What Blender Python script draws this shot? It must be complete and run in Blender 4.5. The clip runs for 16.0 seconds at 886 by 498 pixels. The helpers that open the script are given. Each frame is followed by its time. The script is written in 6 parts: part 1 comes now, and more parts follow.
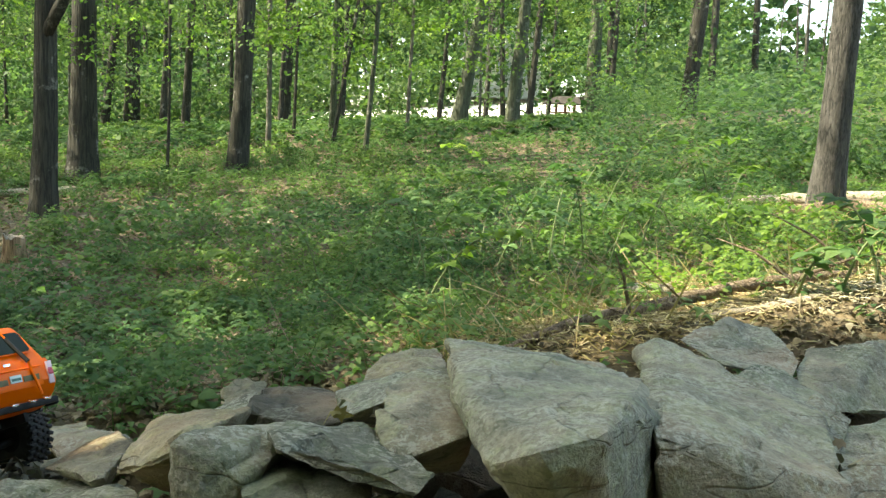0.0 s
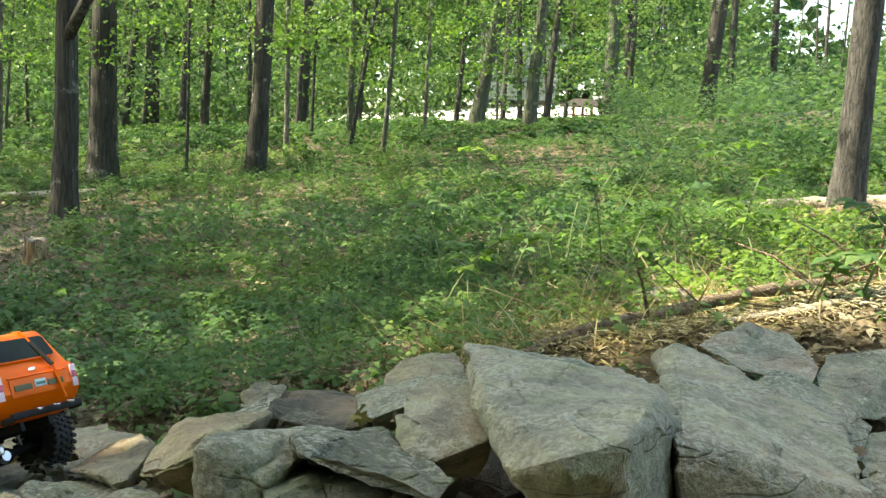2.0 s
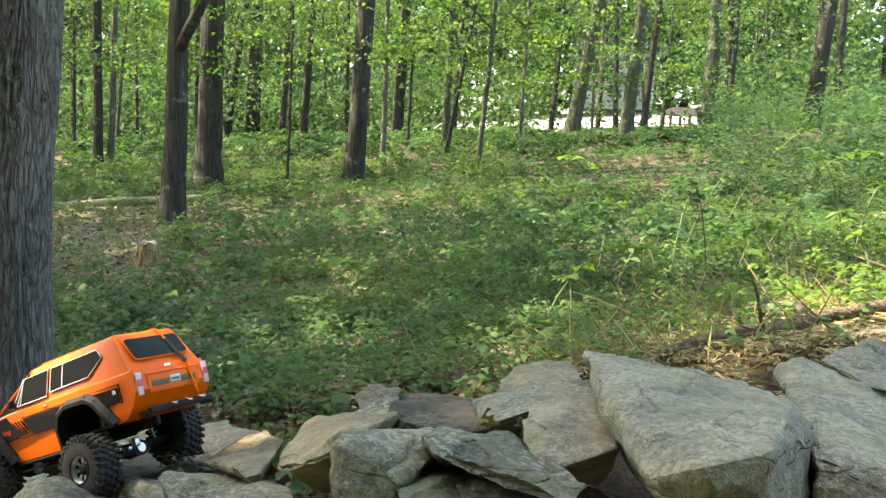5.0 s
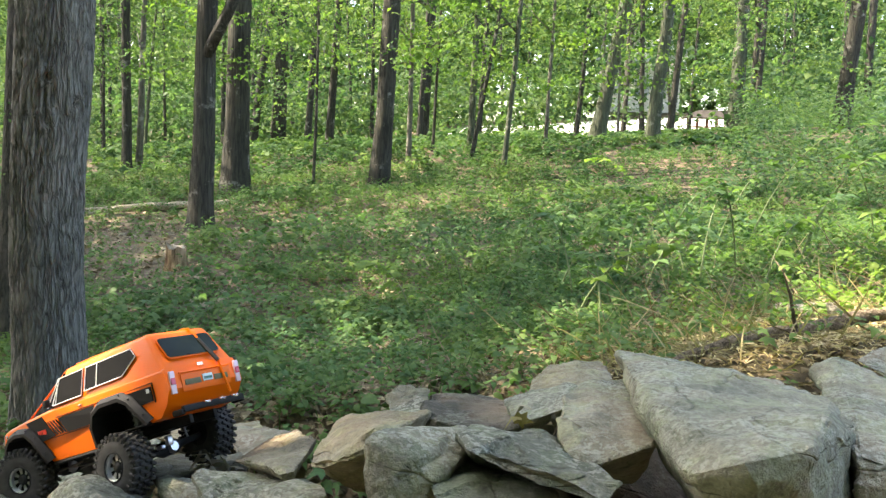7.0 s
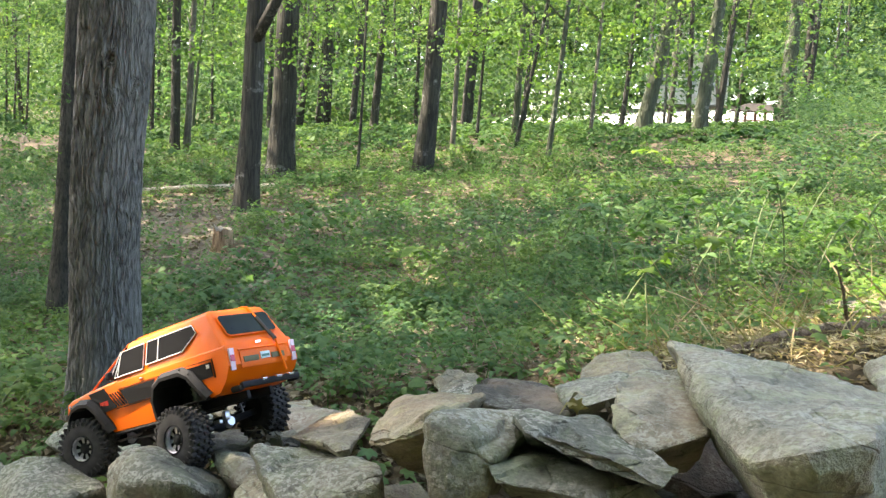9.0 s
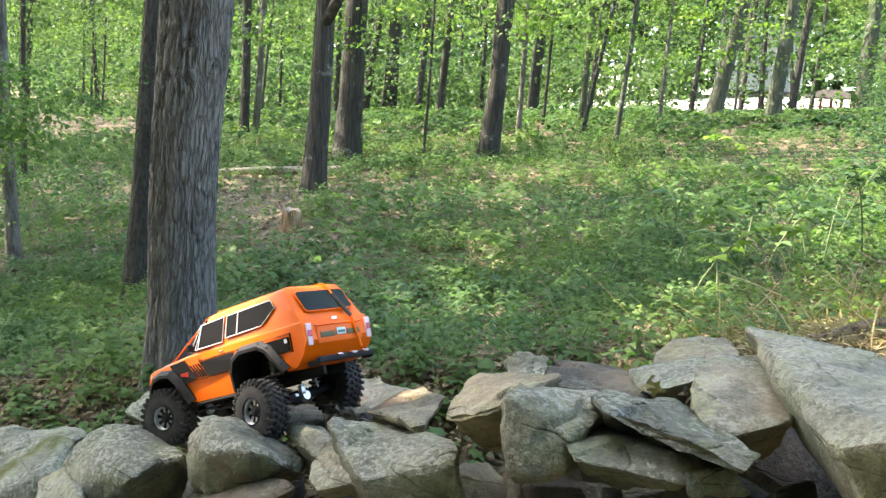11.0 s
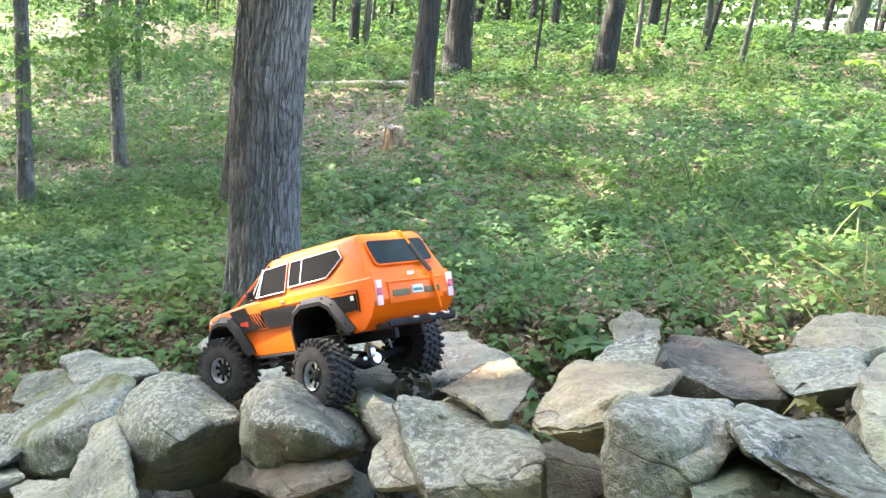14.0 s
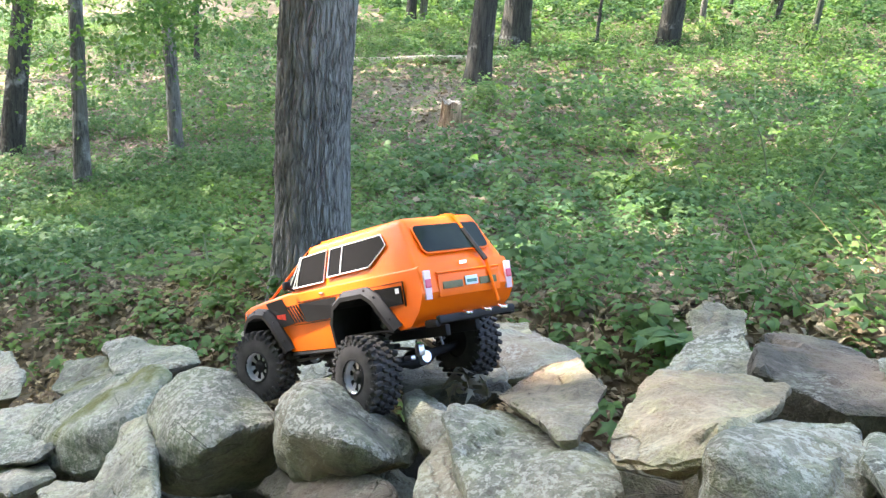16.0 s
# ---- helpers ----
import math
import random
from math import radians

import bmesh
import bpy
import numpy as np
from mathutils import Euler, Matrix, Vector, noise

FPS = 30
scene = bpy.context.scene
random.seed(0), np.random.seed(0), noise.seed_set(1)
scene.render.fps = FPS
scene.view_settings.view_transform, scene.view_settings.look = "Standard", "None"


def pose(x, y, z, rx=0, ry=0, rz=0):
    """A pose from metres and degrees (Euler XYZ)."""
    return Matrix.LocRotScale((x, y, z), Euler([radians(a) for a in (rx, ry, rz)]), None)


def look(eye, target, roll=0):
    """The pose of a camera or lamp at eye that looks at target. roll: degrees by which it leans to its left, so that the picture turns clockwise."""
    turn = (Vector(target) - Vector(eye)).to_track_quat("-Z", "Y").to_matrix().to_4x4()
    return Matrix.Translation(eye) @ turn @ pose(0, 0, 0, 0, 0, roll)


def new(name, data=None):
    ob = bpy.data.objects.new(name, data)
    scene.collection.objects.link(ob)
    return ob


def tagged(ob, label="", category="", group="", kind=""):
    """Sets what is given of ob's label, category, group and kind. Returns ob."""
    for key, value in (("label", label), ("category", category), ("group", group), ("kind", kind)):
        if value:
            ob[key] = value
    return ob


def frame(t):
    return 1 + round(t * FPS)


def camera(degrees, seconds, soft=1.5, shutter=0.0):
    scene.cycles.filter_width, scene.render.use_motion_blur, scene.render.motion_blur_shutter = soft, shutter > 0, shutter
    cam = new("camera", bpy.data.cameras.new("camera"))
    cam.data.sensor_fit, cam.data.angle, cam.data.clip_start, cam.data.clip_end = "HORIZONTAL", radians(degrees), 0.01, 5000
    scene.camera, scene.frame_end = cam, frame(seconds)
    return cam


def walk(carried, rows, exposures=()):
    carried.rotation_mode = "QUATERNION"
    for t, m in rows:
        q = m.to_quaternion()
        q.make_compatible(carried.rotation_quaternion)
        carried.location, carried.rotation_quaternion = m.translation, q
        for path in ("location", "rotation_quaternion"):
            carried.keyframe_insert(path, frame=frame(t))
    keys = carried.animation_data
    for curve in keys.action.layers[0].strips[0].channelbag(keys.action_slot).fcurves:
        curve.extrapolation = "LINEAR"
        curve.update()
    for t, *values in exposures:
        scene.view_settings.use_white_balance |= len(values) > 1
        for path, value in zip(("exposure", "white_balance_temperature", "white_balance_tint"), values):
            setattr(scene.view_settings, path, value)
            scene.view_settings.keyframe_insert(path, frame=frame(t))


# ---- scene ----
cam = camera(52.5, 16.0, soft=1.4)
PATH = [
    (0, (0.086, -1.295, 1.129), (-0.08, 0.684, 0.886), 2.3),
    (0.5, (0.084, -1.297, 1.128), (-0.092, 0.681, 0.887), 2.3),
    (1, (0.085, -1.299, 1.129), (-0.109, 0.677, 0.888), 2.2),
    (1.5, (0.084, -1.3, 1.132), (-0.117, 0.675, 0.892), 2.2),
    (2, (0.082, -1.301, 1.134), (-0.121, 0.674, 0.895), 2.3),
    (2.5, (0.074, -1.303, 1.13), (-0.142, 0.671, 0.889), 2.3),
    (3, (0.068, -1.306, 1.129), (-0.186, 0.664, 0.889), 2.3),
    (3.5, (0.058, -1.315, 1.131), (-0.234, 0.65, 0.902), 2.4),
    (4, (0.053, -1.319, 1.131), (-0.261, 0.643, 0.903), 2.4),
    (4.5, (0.042, -1.324, 1.132), (-0.322, 0.629, 0.903), 2.5),
    (5, (0.037, -1.323, 1.13), (-0.366, 0.623, 0.902), 2.5),
    (7.3, (0.028, -1.324, 1.12), (-0.44, 0.608, 0.899), 2.4),
    (7.5, (0.029, -1.332, 1.125), (-0.449, 0.595, 0.891), 2.7),
    (8, (0.022, -1.335, 1.119), (-0.477, 0.586, 0.871), 3.2),
    (8.5, (0.016, -1.339, 1.117), (-0.498, 0.577, 0.866), 3.2),
    (9, (0.008, -1.347, 1.117), (-0.534, 0.562, 0.867), 3.3),
    (9.2, (0.006, -1.352, 1.117), (-0.556, 0.551, 0.867), 3.3),
    (11.3, (-0.016, -1.36, 1.108), (-0.689, 0.501, 0.814), 3.8),
    (11.5, (-0.022, -1.346, 1.113), (-0.694, 0.515, 0.816), 3.8),
    (12, (-0.046, -1.255, 1.099), (-0.734, 0.588, 0.739), 4.2),
    (12.5, (-0.056, -1.169, 1.097), (-0.797, 0.641, 0.682), 5.2),
    (13, (-0.054, -1.129, 1.094), (-0.887, 0.626, 0.62), 5.3),
    (13.5, (-0.062, -1.125, 1.111), (-0.93, 0.609, 0.623), 5.2),
    (14, (-0.088, -1.121, 1.114), (-0.945, 0.618, 0.625), 5.0),
    (14.5, (-0.127, -1.056, 1.105), (-0.98, 0.686, 0.616), 4.9),
    (15, (-0.151, -0.985, 1.088), (-1.04, 0.731, 0.574), 4.7),
    (15.5, (-0.155, -0.98, 1.086), (-1.094, 0.703, 0.551), 4.2),
    (16, (-0.155, -0.982, 1.087), (-1.117, 0.684, 0.538), 3.9),
]
walk(cam, [(t, look(eye, target, roll)) for t, eye, target, roll in PATH],
     exposures=[(0, 2.3, 7850, 2), (2.5, 2.4, 7800, 4), (5, 2.52, 7650, 9), (7.3, 2.7, 7450, 13), (9, 2.82, 7300, 15), (11.5, 3.02, 7050, 15), (12.2, 3.10, 6950, 17), (13, 3.30, 6800, 18), (14, 3.55, 6700, 18), (15, 3.55, 6700, 18), (16, 3.40, 6650, 17)])

# ---- world, sun, exposure ----
SUN_AZ, SUN_EL = radians(-95), radians(52)   # azimuth from +y towards +x
world = bpy.data.worlds.new("world")
scene.world = world
world.use_nodes = True
wn, wl = world.node_tree.nodes, world.node_tree.links
sky = wn.new("ShaderNodeTexSky")
sky.sky_type, sky.sun_disc = "NISHITA", False
sky.sun_elevation, sky.sun_rotation = SUN_EL, SUN_AZ
sky.air_density, sky.dust_density = 1.0, 2.0
wn["Background"].inputs[1].default_value = 0.15
wl.new(sky.outputs[0], wn["Background"].inputs[0])
sun = new("sun", bpy.data.lights.new("sun", "SUN"))
sun.data.energy, sun.data.angle, sun.data.color = 3.7, radians(0.53), (1.0, 0.94, 0.82)
sun.matrix_world = look((0, 0, 20), (-math.sin(SUN_AZ) * math.cos(SUN_EL), -math.cos(SUN_AZ) * math.cos(SUN_EL), 20 - math.sin(SUN_EL)))

rnd = random.Random(7)


# ---- helpers ----
def ground_z(x, y):
    """Height of the forest floor: a bank behind the stone wall, then a slope that rises to the added pale road."""
    xe = 20 * math.tanh(x / 20)
    yy = max(y, 0.6)
    a = 0.45 + 0.60 * (1 + math.tanh((yy - 11.5) / 4.5)) + 0.010 * max(yy - 18, 0) + 0.085 * min(max(yy - 36, 0), 24) + 0.13 * math.exp(-(yy - 1) / 1.2)
    b = 0.08 + 0.12 * math.exp(-(yy - 1) / 2.5)
    z = a + b * xe
    if y < 0.85:
        s = min(max((0.85 - y) / 0.45, 0), 1)
        f = min(max((-0.05 - y) / 0.7, 0), 1)
        z -= 0.30 * s * s * (3 - 2 * s) + 0.75 * f * f * (3 - 2 * f)
        z -= 0.22 * min(max((0.42 - y) / 0.2, 0), 1)
    return z


def bump_z(x, y):
    """Small unevenness of the soil."""
    k = min(max((y - 0.9) / 2.0, 0), 1)
    return 0.05 * k * noise.noise((x * 0.6, y * 0.6, 3.1)) + 0.012 * noise.noise((x * 2.7, y * 2.7, 9.0))


def soil(x, y):
    return ground_z(x, y) + bump_z(x, y)


def finish(me, material, smooth=0):
    for m in (material if isinstance(material, (list, tuple)) else [material]):
        me.materials.append(m)
    if smooth:
        me.shade_smooth()
        if smooth < 179:
            me.set_sharp_from_angle(angle=radians(smooth))
    return me


def part(name, bm, material, parent=None, label="", smooth=35):
    """Links a bmesh as one mesh object, under a thing or a part if one is given."""
    me = bpy.data.meshes.new(name)
    bm.normal_update()
    bm.to_mesh(me)
    bm.free()
    ob = new(name, finish(me, material, smooth))
    if parent:
        ob.parent = parent
    return tagged(ob, label) if label else ob


def empty(name, m=None):
    ob = new(name)
    ob.empty_display_size = 0.05
    if m is not None:
        ob.matrix_world = m
    return ob


def raw_mesh(name, verts, tris, material, smooth=0):
    """A mesh from arrays of corners and triangles."""
    me = bpy.data.meshes.new(name)
    nv, nt = len(verts), len(tris)
    me.vertices.add(nv)
    me.vertices.foreach_set("co", np.asarray(verts, np.float32).ravel())
    me.loops.add(nt * 3)
    me.loops.foreach_set("vertex_index", np.asarray(tris, np.int32).ravel())
    me.polygons.add(nt)
    me.polygons.foreach_set("loop_start", np.arange(0, nt * 3, 3, dtype=np.int32))
    me.update(calc_edges=True)
    return finish(me, material, smooth)


def unit(v):
    return v / np.maximum(np.linalg.norm(v, axis=-1, keepdims=True), 1e-9)


def leaves(name, pos, way, up, length, width, material, fine=False, parent=None, droop=0.25):
    """Many leaves in one mesh: each a folded, pointed blade at pos that grows along way."""
    way = unit(way)
    side = unit(np.cross(way, up))
    nor = np.cross(side, way)
    length, width = length[:, None], width[:, None]
    n = len(pos)
    if fine == "lobed":
        rows = [(0.0, 0, 0), (0.12, 0.42, 0.02), (0.30, 0.30, 0.05), (0.55, 0.60, -0.02), (0.58, 0.24, 0.05), (1.0, 0, -droop), (0.58, -0.24, 0.05), (0.55, -0.60, -0.02), (0.30, -0.30, 0.05), (0.12, -0.42, 0.02)]
        faces = [(0, 2, 1), (0, 4, 2), (2, 4, 3), (0, 6, 4), (4, 6, 5), (0, 8, 6), (6, 8, 7), (0, 9, 8)]
    elif fine:
        rows = [(0, 0, 0), (0.28, 0.42, 0.10), (0.62, 0.36, 0.02), (1, 0, -droop), (0.62, -0.36, 0.02), (0.28, -0.42, 0.10)]
        faces = [(0, 5, 1), (1, 5, 4), (1, 4, 2), (2, 4, 3)]
    else:
        rows = [(0, 0, 0), (0.42, 0.5, 0.08), (1, 0, -droop), (0.42, -0.5, 0.08)]
        faces = [(0, 3, 1), (1, 3, 2)]
    k = len(rows)
    verts = np.stack([pos + way * length * a + side * width * b + nor * length * c for a, b, c in rows], 1).reshape(-1, 3)
    tris = (np.array(faces)[None] + (np.arange(n) * k)[:, None, None]).reshape(-1, 3)
    ob = new(name, raw_mesh(name, verts, tris, material))
    if parent:
        ob.parent = parent
    return ob


def tube(points, radii, sides=8, wob=0.0, seed=0):
    """A bmesh tube along points, closed at both ends."""
    bm = bmesh.new()
    rings, r = [], random.Random(seed)
    pts = [Vector(p) for p in points]
    for i, p in enumerate(pts):
        d = (pts[min(i + 1, len(pts) - 1)] - pts[max(i - 1, 0)]).normalized()
        a = d.orthogonal().normalized() if i == 0 else (a - d * a.dot(d)).normalized()
        b = d.cross(a)
        rings.append([bm.verts.new(p + (a * math.cos(t) + b * math.sin(t)) * radii[i] * (1 + wob * r.uniform(-1, 1))) for t in (2 * math.pi * j / sides for j in range(sides))])
    for s, e in zip(rings, rings[1:]):
        for j in range(sides):
            bm.faces.new((s[j], s[(j + 1) % sides], e[(j + 1) % sides], e[j]))
    bm.faces.new(rings[0][::-1])
    bm.faces.new(rings[-1])
    return bm


def box(size, at=(0, 0, 0), bevel=0.0, turn=None, segments=2):
    bm = bmesh.new()
    bmesh.ops.create_cube(bm, size=1, matrix=Matrix.Diagonal((*size, 1)))
    if bevel:
        bmesh.ops.bevel(bm, geom=bm.edges[:], offset=bevel, segments=segments, affect="EDGES", profile=0.5)
    if turn is not None:
        bmesh.ops.transform(bm, matrix=turn.to_4x4(), verts=bm.verts)
    bmesh.ops.translate(bm, vec=at, verts=bm.verts)
    return bm


def join(*bms):
    """One bmesh out of several."""
    out = bmesh.new()
    for b in bms:
        me = bpy.data.meshes.new("tmp")
        b.to_mesh(me)
        b.free()
        out.from_mesh(me)
        bpy.data.meshes.remove(me)
    return out


# ---- materials ----
def material(name):
    m = bpy.data.materials.new(name)
    m.use_nodes = True
    nt = m.node_tree
    return m, nt, nt.nodes["Principled BSDF"]


def node(nt, kind, ins=None, **sets):
    n = nt.nodes.new("ShaderNode" + kind)
    for k, v in sets.items():
        if k == "operation":
            n.operation = v
        elif k == "blend":
            n.data_type, n.blend_type = "RGBA", v
    for k, v in (ins or {}).items():
        if hasattr(v, "is_linked"):
            nt.links.new(v, n.inputs[k])
        else:
            n.inputs[k].default_value = v
    return n


def ramp(nt, fac, stops):
    n = nt.nodes.new("ShaderNodeValToRGB")
    nt.links.new(fac, n.inputs[0])
    while len(n.color_ramp.elements) < len(stops):
        n.color_ramp.elements.new(0.5)
    for e, (p, c) in zip(n.color_ramp.elements, stops):
        e.position, e.color = p, (*c, 1) if len(c) == 3 else c
    return n.outputs[0]


def mix(nt, fac, a, b, blend="MIX"):
    n = node(nt, "Mix", blend=blend)
    for i, v in ((0, fac), (6, a), (7, b)):
        if hasattr(v, "is_linked"):
            nt.links.new(v, n.inputs[i])
        else:
            n.inputs[i].default_value = v if i == 0 else (*v, 1)
    return n.outputs[2]


def noise_tex(nt, scale, detail=6, rough=0.6, vec=None):
    n = node(nt, "TexNoise", {"Scale": scale, "Detail": detail, "Roughness": rough})
    if vec is None:
        vec = nt.nodes.new("ShaderNodeTexCoord").outputs["Object"]
    nt.links.new(vec, n.inputs["Vector"])
    return n.outputs["Fac"]


def set_bump(nt, bsdf, height, strength=0.5, distance=0.01):
    b = node(nt, "Bump", {"Height": height, "Strength": strength, "Distance": distance})
    nt.links.new(b.outputs[0], bsdf.inputs["Normal"])


def plain(name, colour, rough=0.5, metal=0.0, grain=30.0, vary=0.15, bump=0.1, coat=0.0):
    """A surface of one colour with slight wear and grain."""
    m, nt, b = material(name)
    f = noise_tex(nt, grain)
    c = ramp(nt, f, [(0.3, [v * (1 - vary) for v in colour]), (0.7, [min(1, v * (1 + vary)) for v in colour])])
    nt.links.new(c, b.inputs["Base Color"])
    b.inputs["Roughness"].default_value, b.inputs["Metallic"].default_value = rough, metal
    b.inputs["Coat Weight"].default_value = coat
    if bump:
        set_bump(nt, b, noise_tex(nt, grain * 4), bump, 0.001)
    return m


def rock_material(name, dark, mid, light, lichen=0.3, moss=0.0, warm=(0.30, 0.22, 0.15)):
    m, nt, b = material(name)
    tc = nt.nodes.new("ShaderNodeTexCoord").outputs["Object"]
    who = nt.nodes.new("ShaderNodeObjectInfo").outputs["Random"]
    shift = node(nt, "VectorMath", {0: tc, 1: node(nt, "CombineXYZ", {0: node(nt, "Math", {0: who, 1: 37.0}, operation="MULTIPLY").outputs[0], 1: who, 2: 0.0}).outputs[0]}, operation="ADD").outputs[0]
    big, mid_n = noise_tex(nt, 4.5, 5, 0.55, shift), noise_tex(nt, 17, 6, 0.6, shift)
    fine, tiny = noise_tex(nt, 60, 5, 0.65, shift), noise_tex(nt, 240, 3, 0.6, shift)
    col = ramp(nt, big, [(0.30, dark), (0.5, mid), (0.70, light)])
    # each stone leans a little towards blue-grey or towards tan
    col = mix(nt, 0.6, col, ramp(nt, who, [(0.0, (0.90, 0.97, 0.95)), (0.5, (1.0, 0.99, 0.93)), (1.0, (1.12, 1.0, 0.86))]), "MULTIPLY")
    col = mix(nt, 0.7, col, ramp(nt, mid_n, [(0.32, (0.72, 0.72, 0.72)), (0.68, (1.22, 1.21, 1.18))]), "MULTIPLY")
    col = mix(nt, 0.8, col, ramp(nt, fine, [(0.3, (0.62, 0.62, 0.62)), (0.7, (1.24, 1.24, 1.22))]), "MULTIPLY")
    col = mix(nt, 0.50, col, ramp(nt, tiny, [(0.3, (0.68, 0.68, 0.67)), (0.7, (1.25, 1.25, 1.23))]), "MULTIPLY")
    col = mix(nt, 1.0, col, (0.84, 0.87, 0.78), "MULTIPLY")
    # greenish-grey crusts with ragged edges
    crust = noise_tex(nt, 13, 9, 0.72, node(nt, "VectorMath", {0: shift, 1: (2.0, 6.0, 8.0)}, operation="ADD").outputs[0])
    col = mix(nt, ramp(nt, crust, [(0.505, (0, 0, 0)), (0.535, (0.55, 0.55, 0.55))]), col, mix(nt, 1.0, col, (1.16, 1.30, 1.05), "MULTIPLY"))
    col = mix(nt, ramp(nt, crust, [(0.40, (0.45, 0.45, 0.45)), (0.44, (0, 0, 0))]), col, mix(nt, 1.0, col, (0.62, 0.64, 0.62), "MULTIPLY"))
    # dark bedding lines and hairline cracks
    bed = noise_tex(nt, 3.0, 2, 0.5, node(nt, "VectorMath", {0: shift, 1: (1.0, 1.0, 6.0)}, operation="MULTIPLY").outputs[0])
    vein = node(nt, "Math", {0: node(nt, "Math", {0: bed, 1: 0.5}, operation="SUBTRACT").outputs[0]}, operation="ABSOLUTE").outputs[0]
    crack = ramp(nt, vein, [(0.0, (0.2, 0.2, 0.2)), (0.006, (1, 1, 1))])
    col = mix(nt, 0.8, col, ramp(nt, vein, [(0.0, (0.55, 0.53, 0.50)), (0.006, (1, 1, 1))]), "MULTIPLY")
    rust = noise_tex(nt, 4.3, 4, 0.5, node(nt, "VectorMath", {0: shift, 1: (3.1, 7.7, 1.9)}, operation="ADD").outputs[0])
    col = mix(nt, ramp(nt, rust, [(0.54, (0, 0, 0)), (0.70, (0.5, 0.5, 0.5))]), col, warm)
    # pale crusts of lichen, in clustered spots on the upper faces
    spots = noise_tex(nt, 105, 5, 0.75, shift)
    patch = noise_tex(nt, 9, 5, 0.65, node(nt, "VectorMath", {0: shift, 1: (9.0, 2.0, 5.0)}, operation="ADD").outputs[0])
    up = node(nt, "SeparateXYZ", {0: nt.nodes.new("ShaderNodeNewGeometry").outputs["Normal"]}).outputs[2]
    upm = node(nt, "MapRange", {0: up, 1: -0.35, 2: 0.45})
    a = node(nt, "Math", {0: ramp(nt, spots, [(0.50, (0, 0, 0)), (0.545, (1, 1, 1))]), 1: ramp(nt, patch, [(0.53 - lichen * 0.16, (0, 0, 0)), (0.66 - lichen * 0.16, (1, 1, 1))])}, operation="MULTIPLY").outputs[0]
    a = node(nt, "Math", {0: a, 1: upm.outputs[0]}, operation="MULTIPLY").outputs[0]
    a2 = node(nt, "Math", {0: a, 1: min(0.6, 0.25 + lichen * 0.45)}, operation="MULTIPLY").outputs[0]
    col = mix(nt, a2, col, (0.40, 0.41, 0.34))
    if moss:
        g = node(nt, "Math", {0: ramp(nt, noise_tex(nt, 5, 5, 0.6, shift), [(0.62 - moss * 0.3, (0, 0, 0)), (0.72 - moss * 0.3, (1, 1, 1))]), 1: upm.outputs[0]}, operation="MULTIPLY").outputs[0]
        col = mix(nt, g, col, mix(nt, fine, (0.05, 0.065, 0.012), (0.12, 0.13, 0.03)))
    nt.links.new(col, b.inputs["Base Color"])
    b.inputs["Roughness"].default_value = 0.88
    h = mix(nt, 0.5, mix(nt, 0.25, fine, tiny), mix(nt, 0.4, mid_n, crack))
    set_bump(nt, b, h, 1.0, 0.018)
    return m


ROCK = {
    "plain": rock_material("grey_stone", (0.135, 0.143, 0.128), (0.235, 0.230, 0.208), (0.36, 0.330, 0.290), 0.7),
    "lich": rock_material("lichen_stone", (0.095, 0.102, 0.09), (0.165, 0.172, 0.153), (0.25, 0.25, 0.215), 0.8),
    "round": rock_material("rounded_lichen_stone", (0.105, 0.11, 0.10), (0.175, 0.18, 0.163), (0.25, 0.25, 0.215), 0.85, 0.06),
    "tan": rock_material("tan_stone", (0.17, 0.145, 0.112), (0.27, 0.235, 0.185), (0.38, 0.34, 0.28), 0.25, 0.0, (0.36, 0.24, 0.16)),
    # for dark slabs, and for core fill whose colour stands in for shade
    "dark": rock_material("dark_stone_gap_shade", (0.045, 0.042, 0.038), (0.075, 0.068, 0.060), (0.12, 0.11, 0.095), 0.05),
    "brown": rock_material("brown_stone", (0.13, 0.10, 0.075), (0.22, 0.19, 0.155), (0.30, 0.275, 0.24), 0.2, 0.0, (0.24, 0.12, 0.06)),
    "moss": rock_material("mossy_stone", (0.08, 0.085, 0.07), (0.14, 0.145, 0.12), (0.22, 0.22, 0.18), 0.4, 0.45),
}


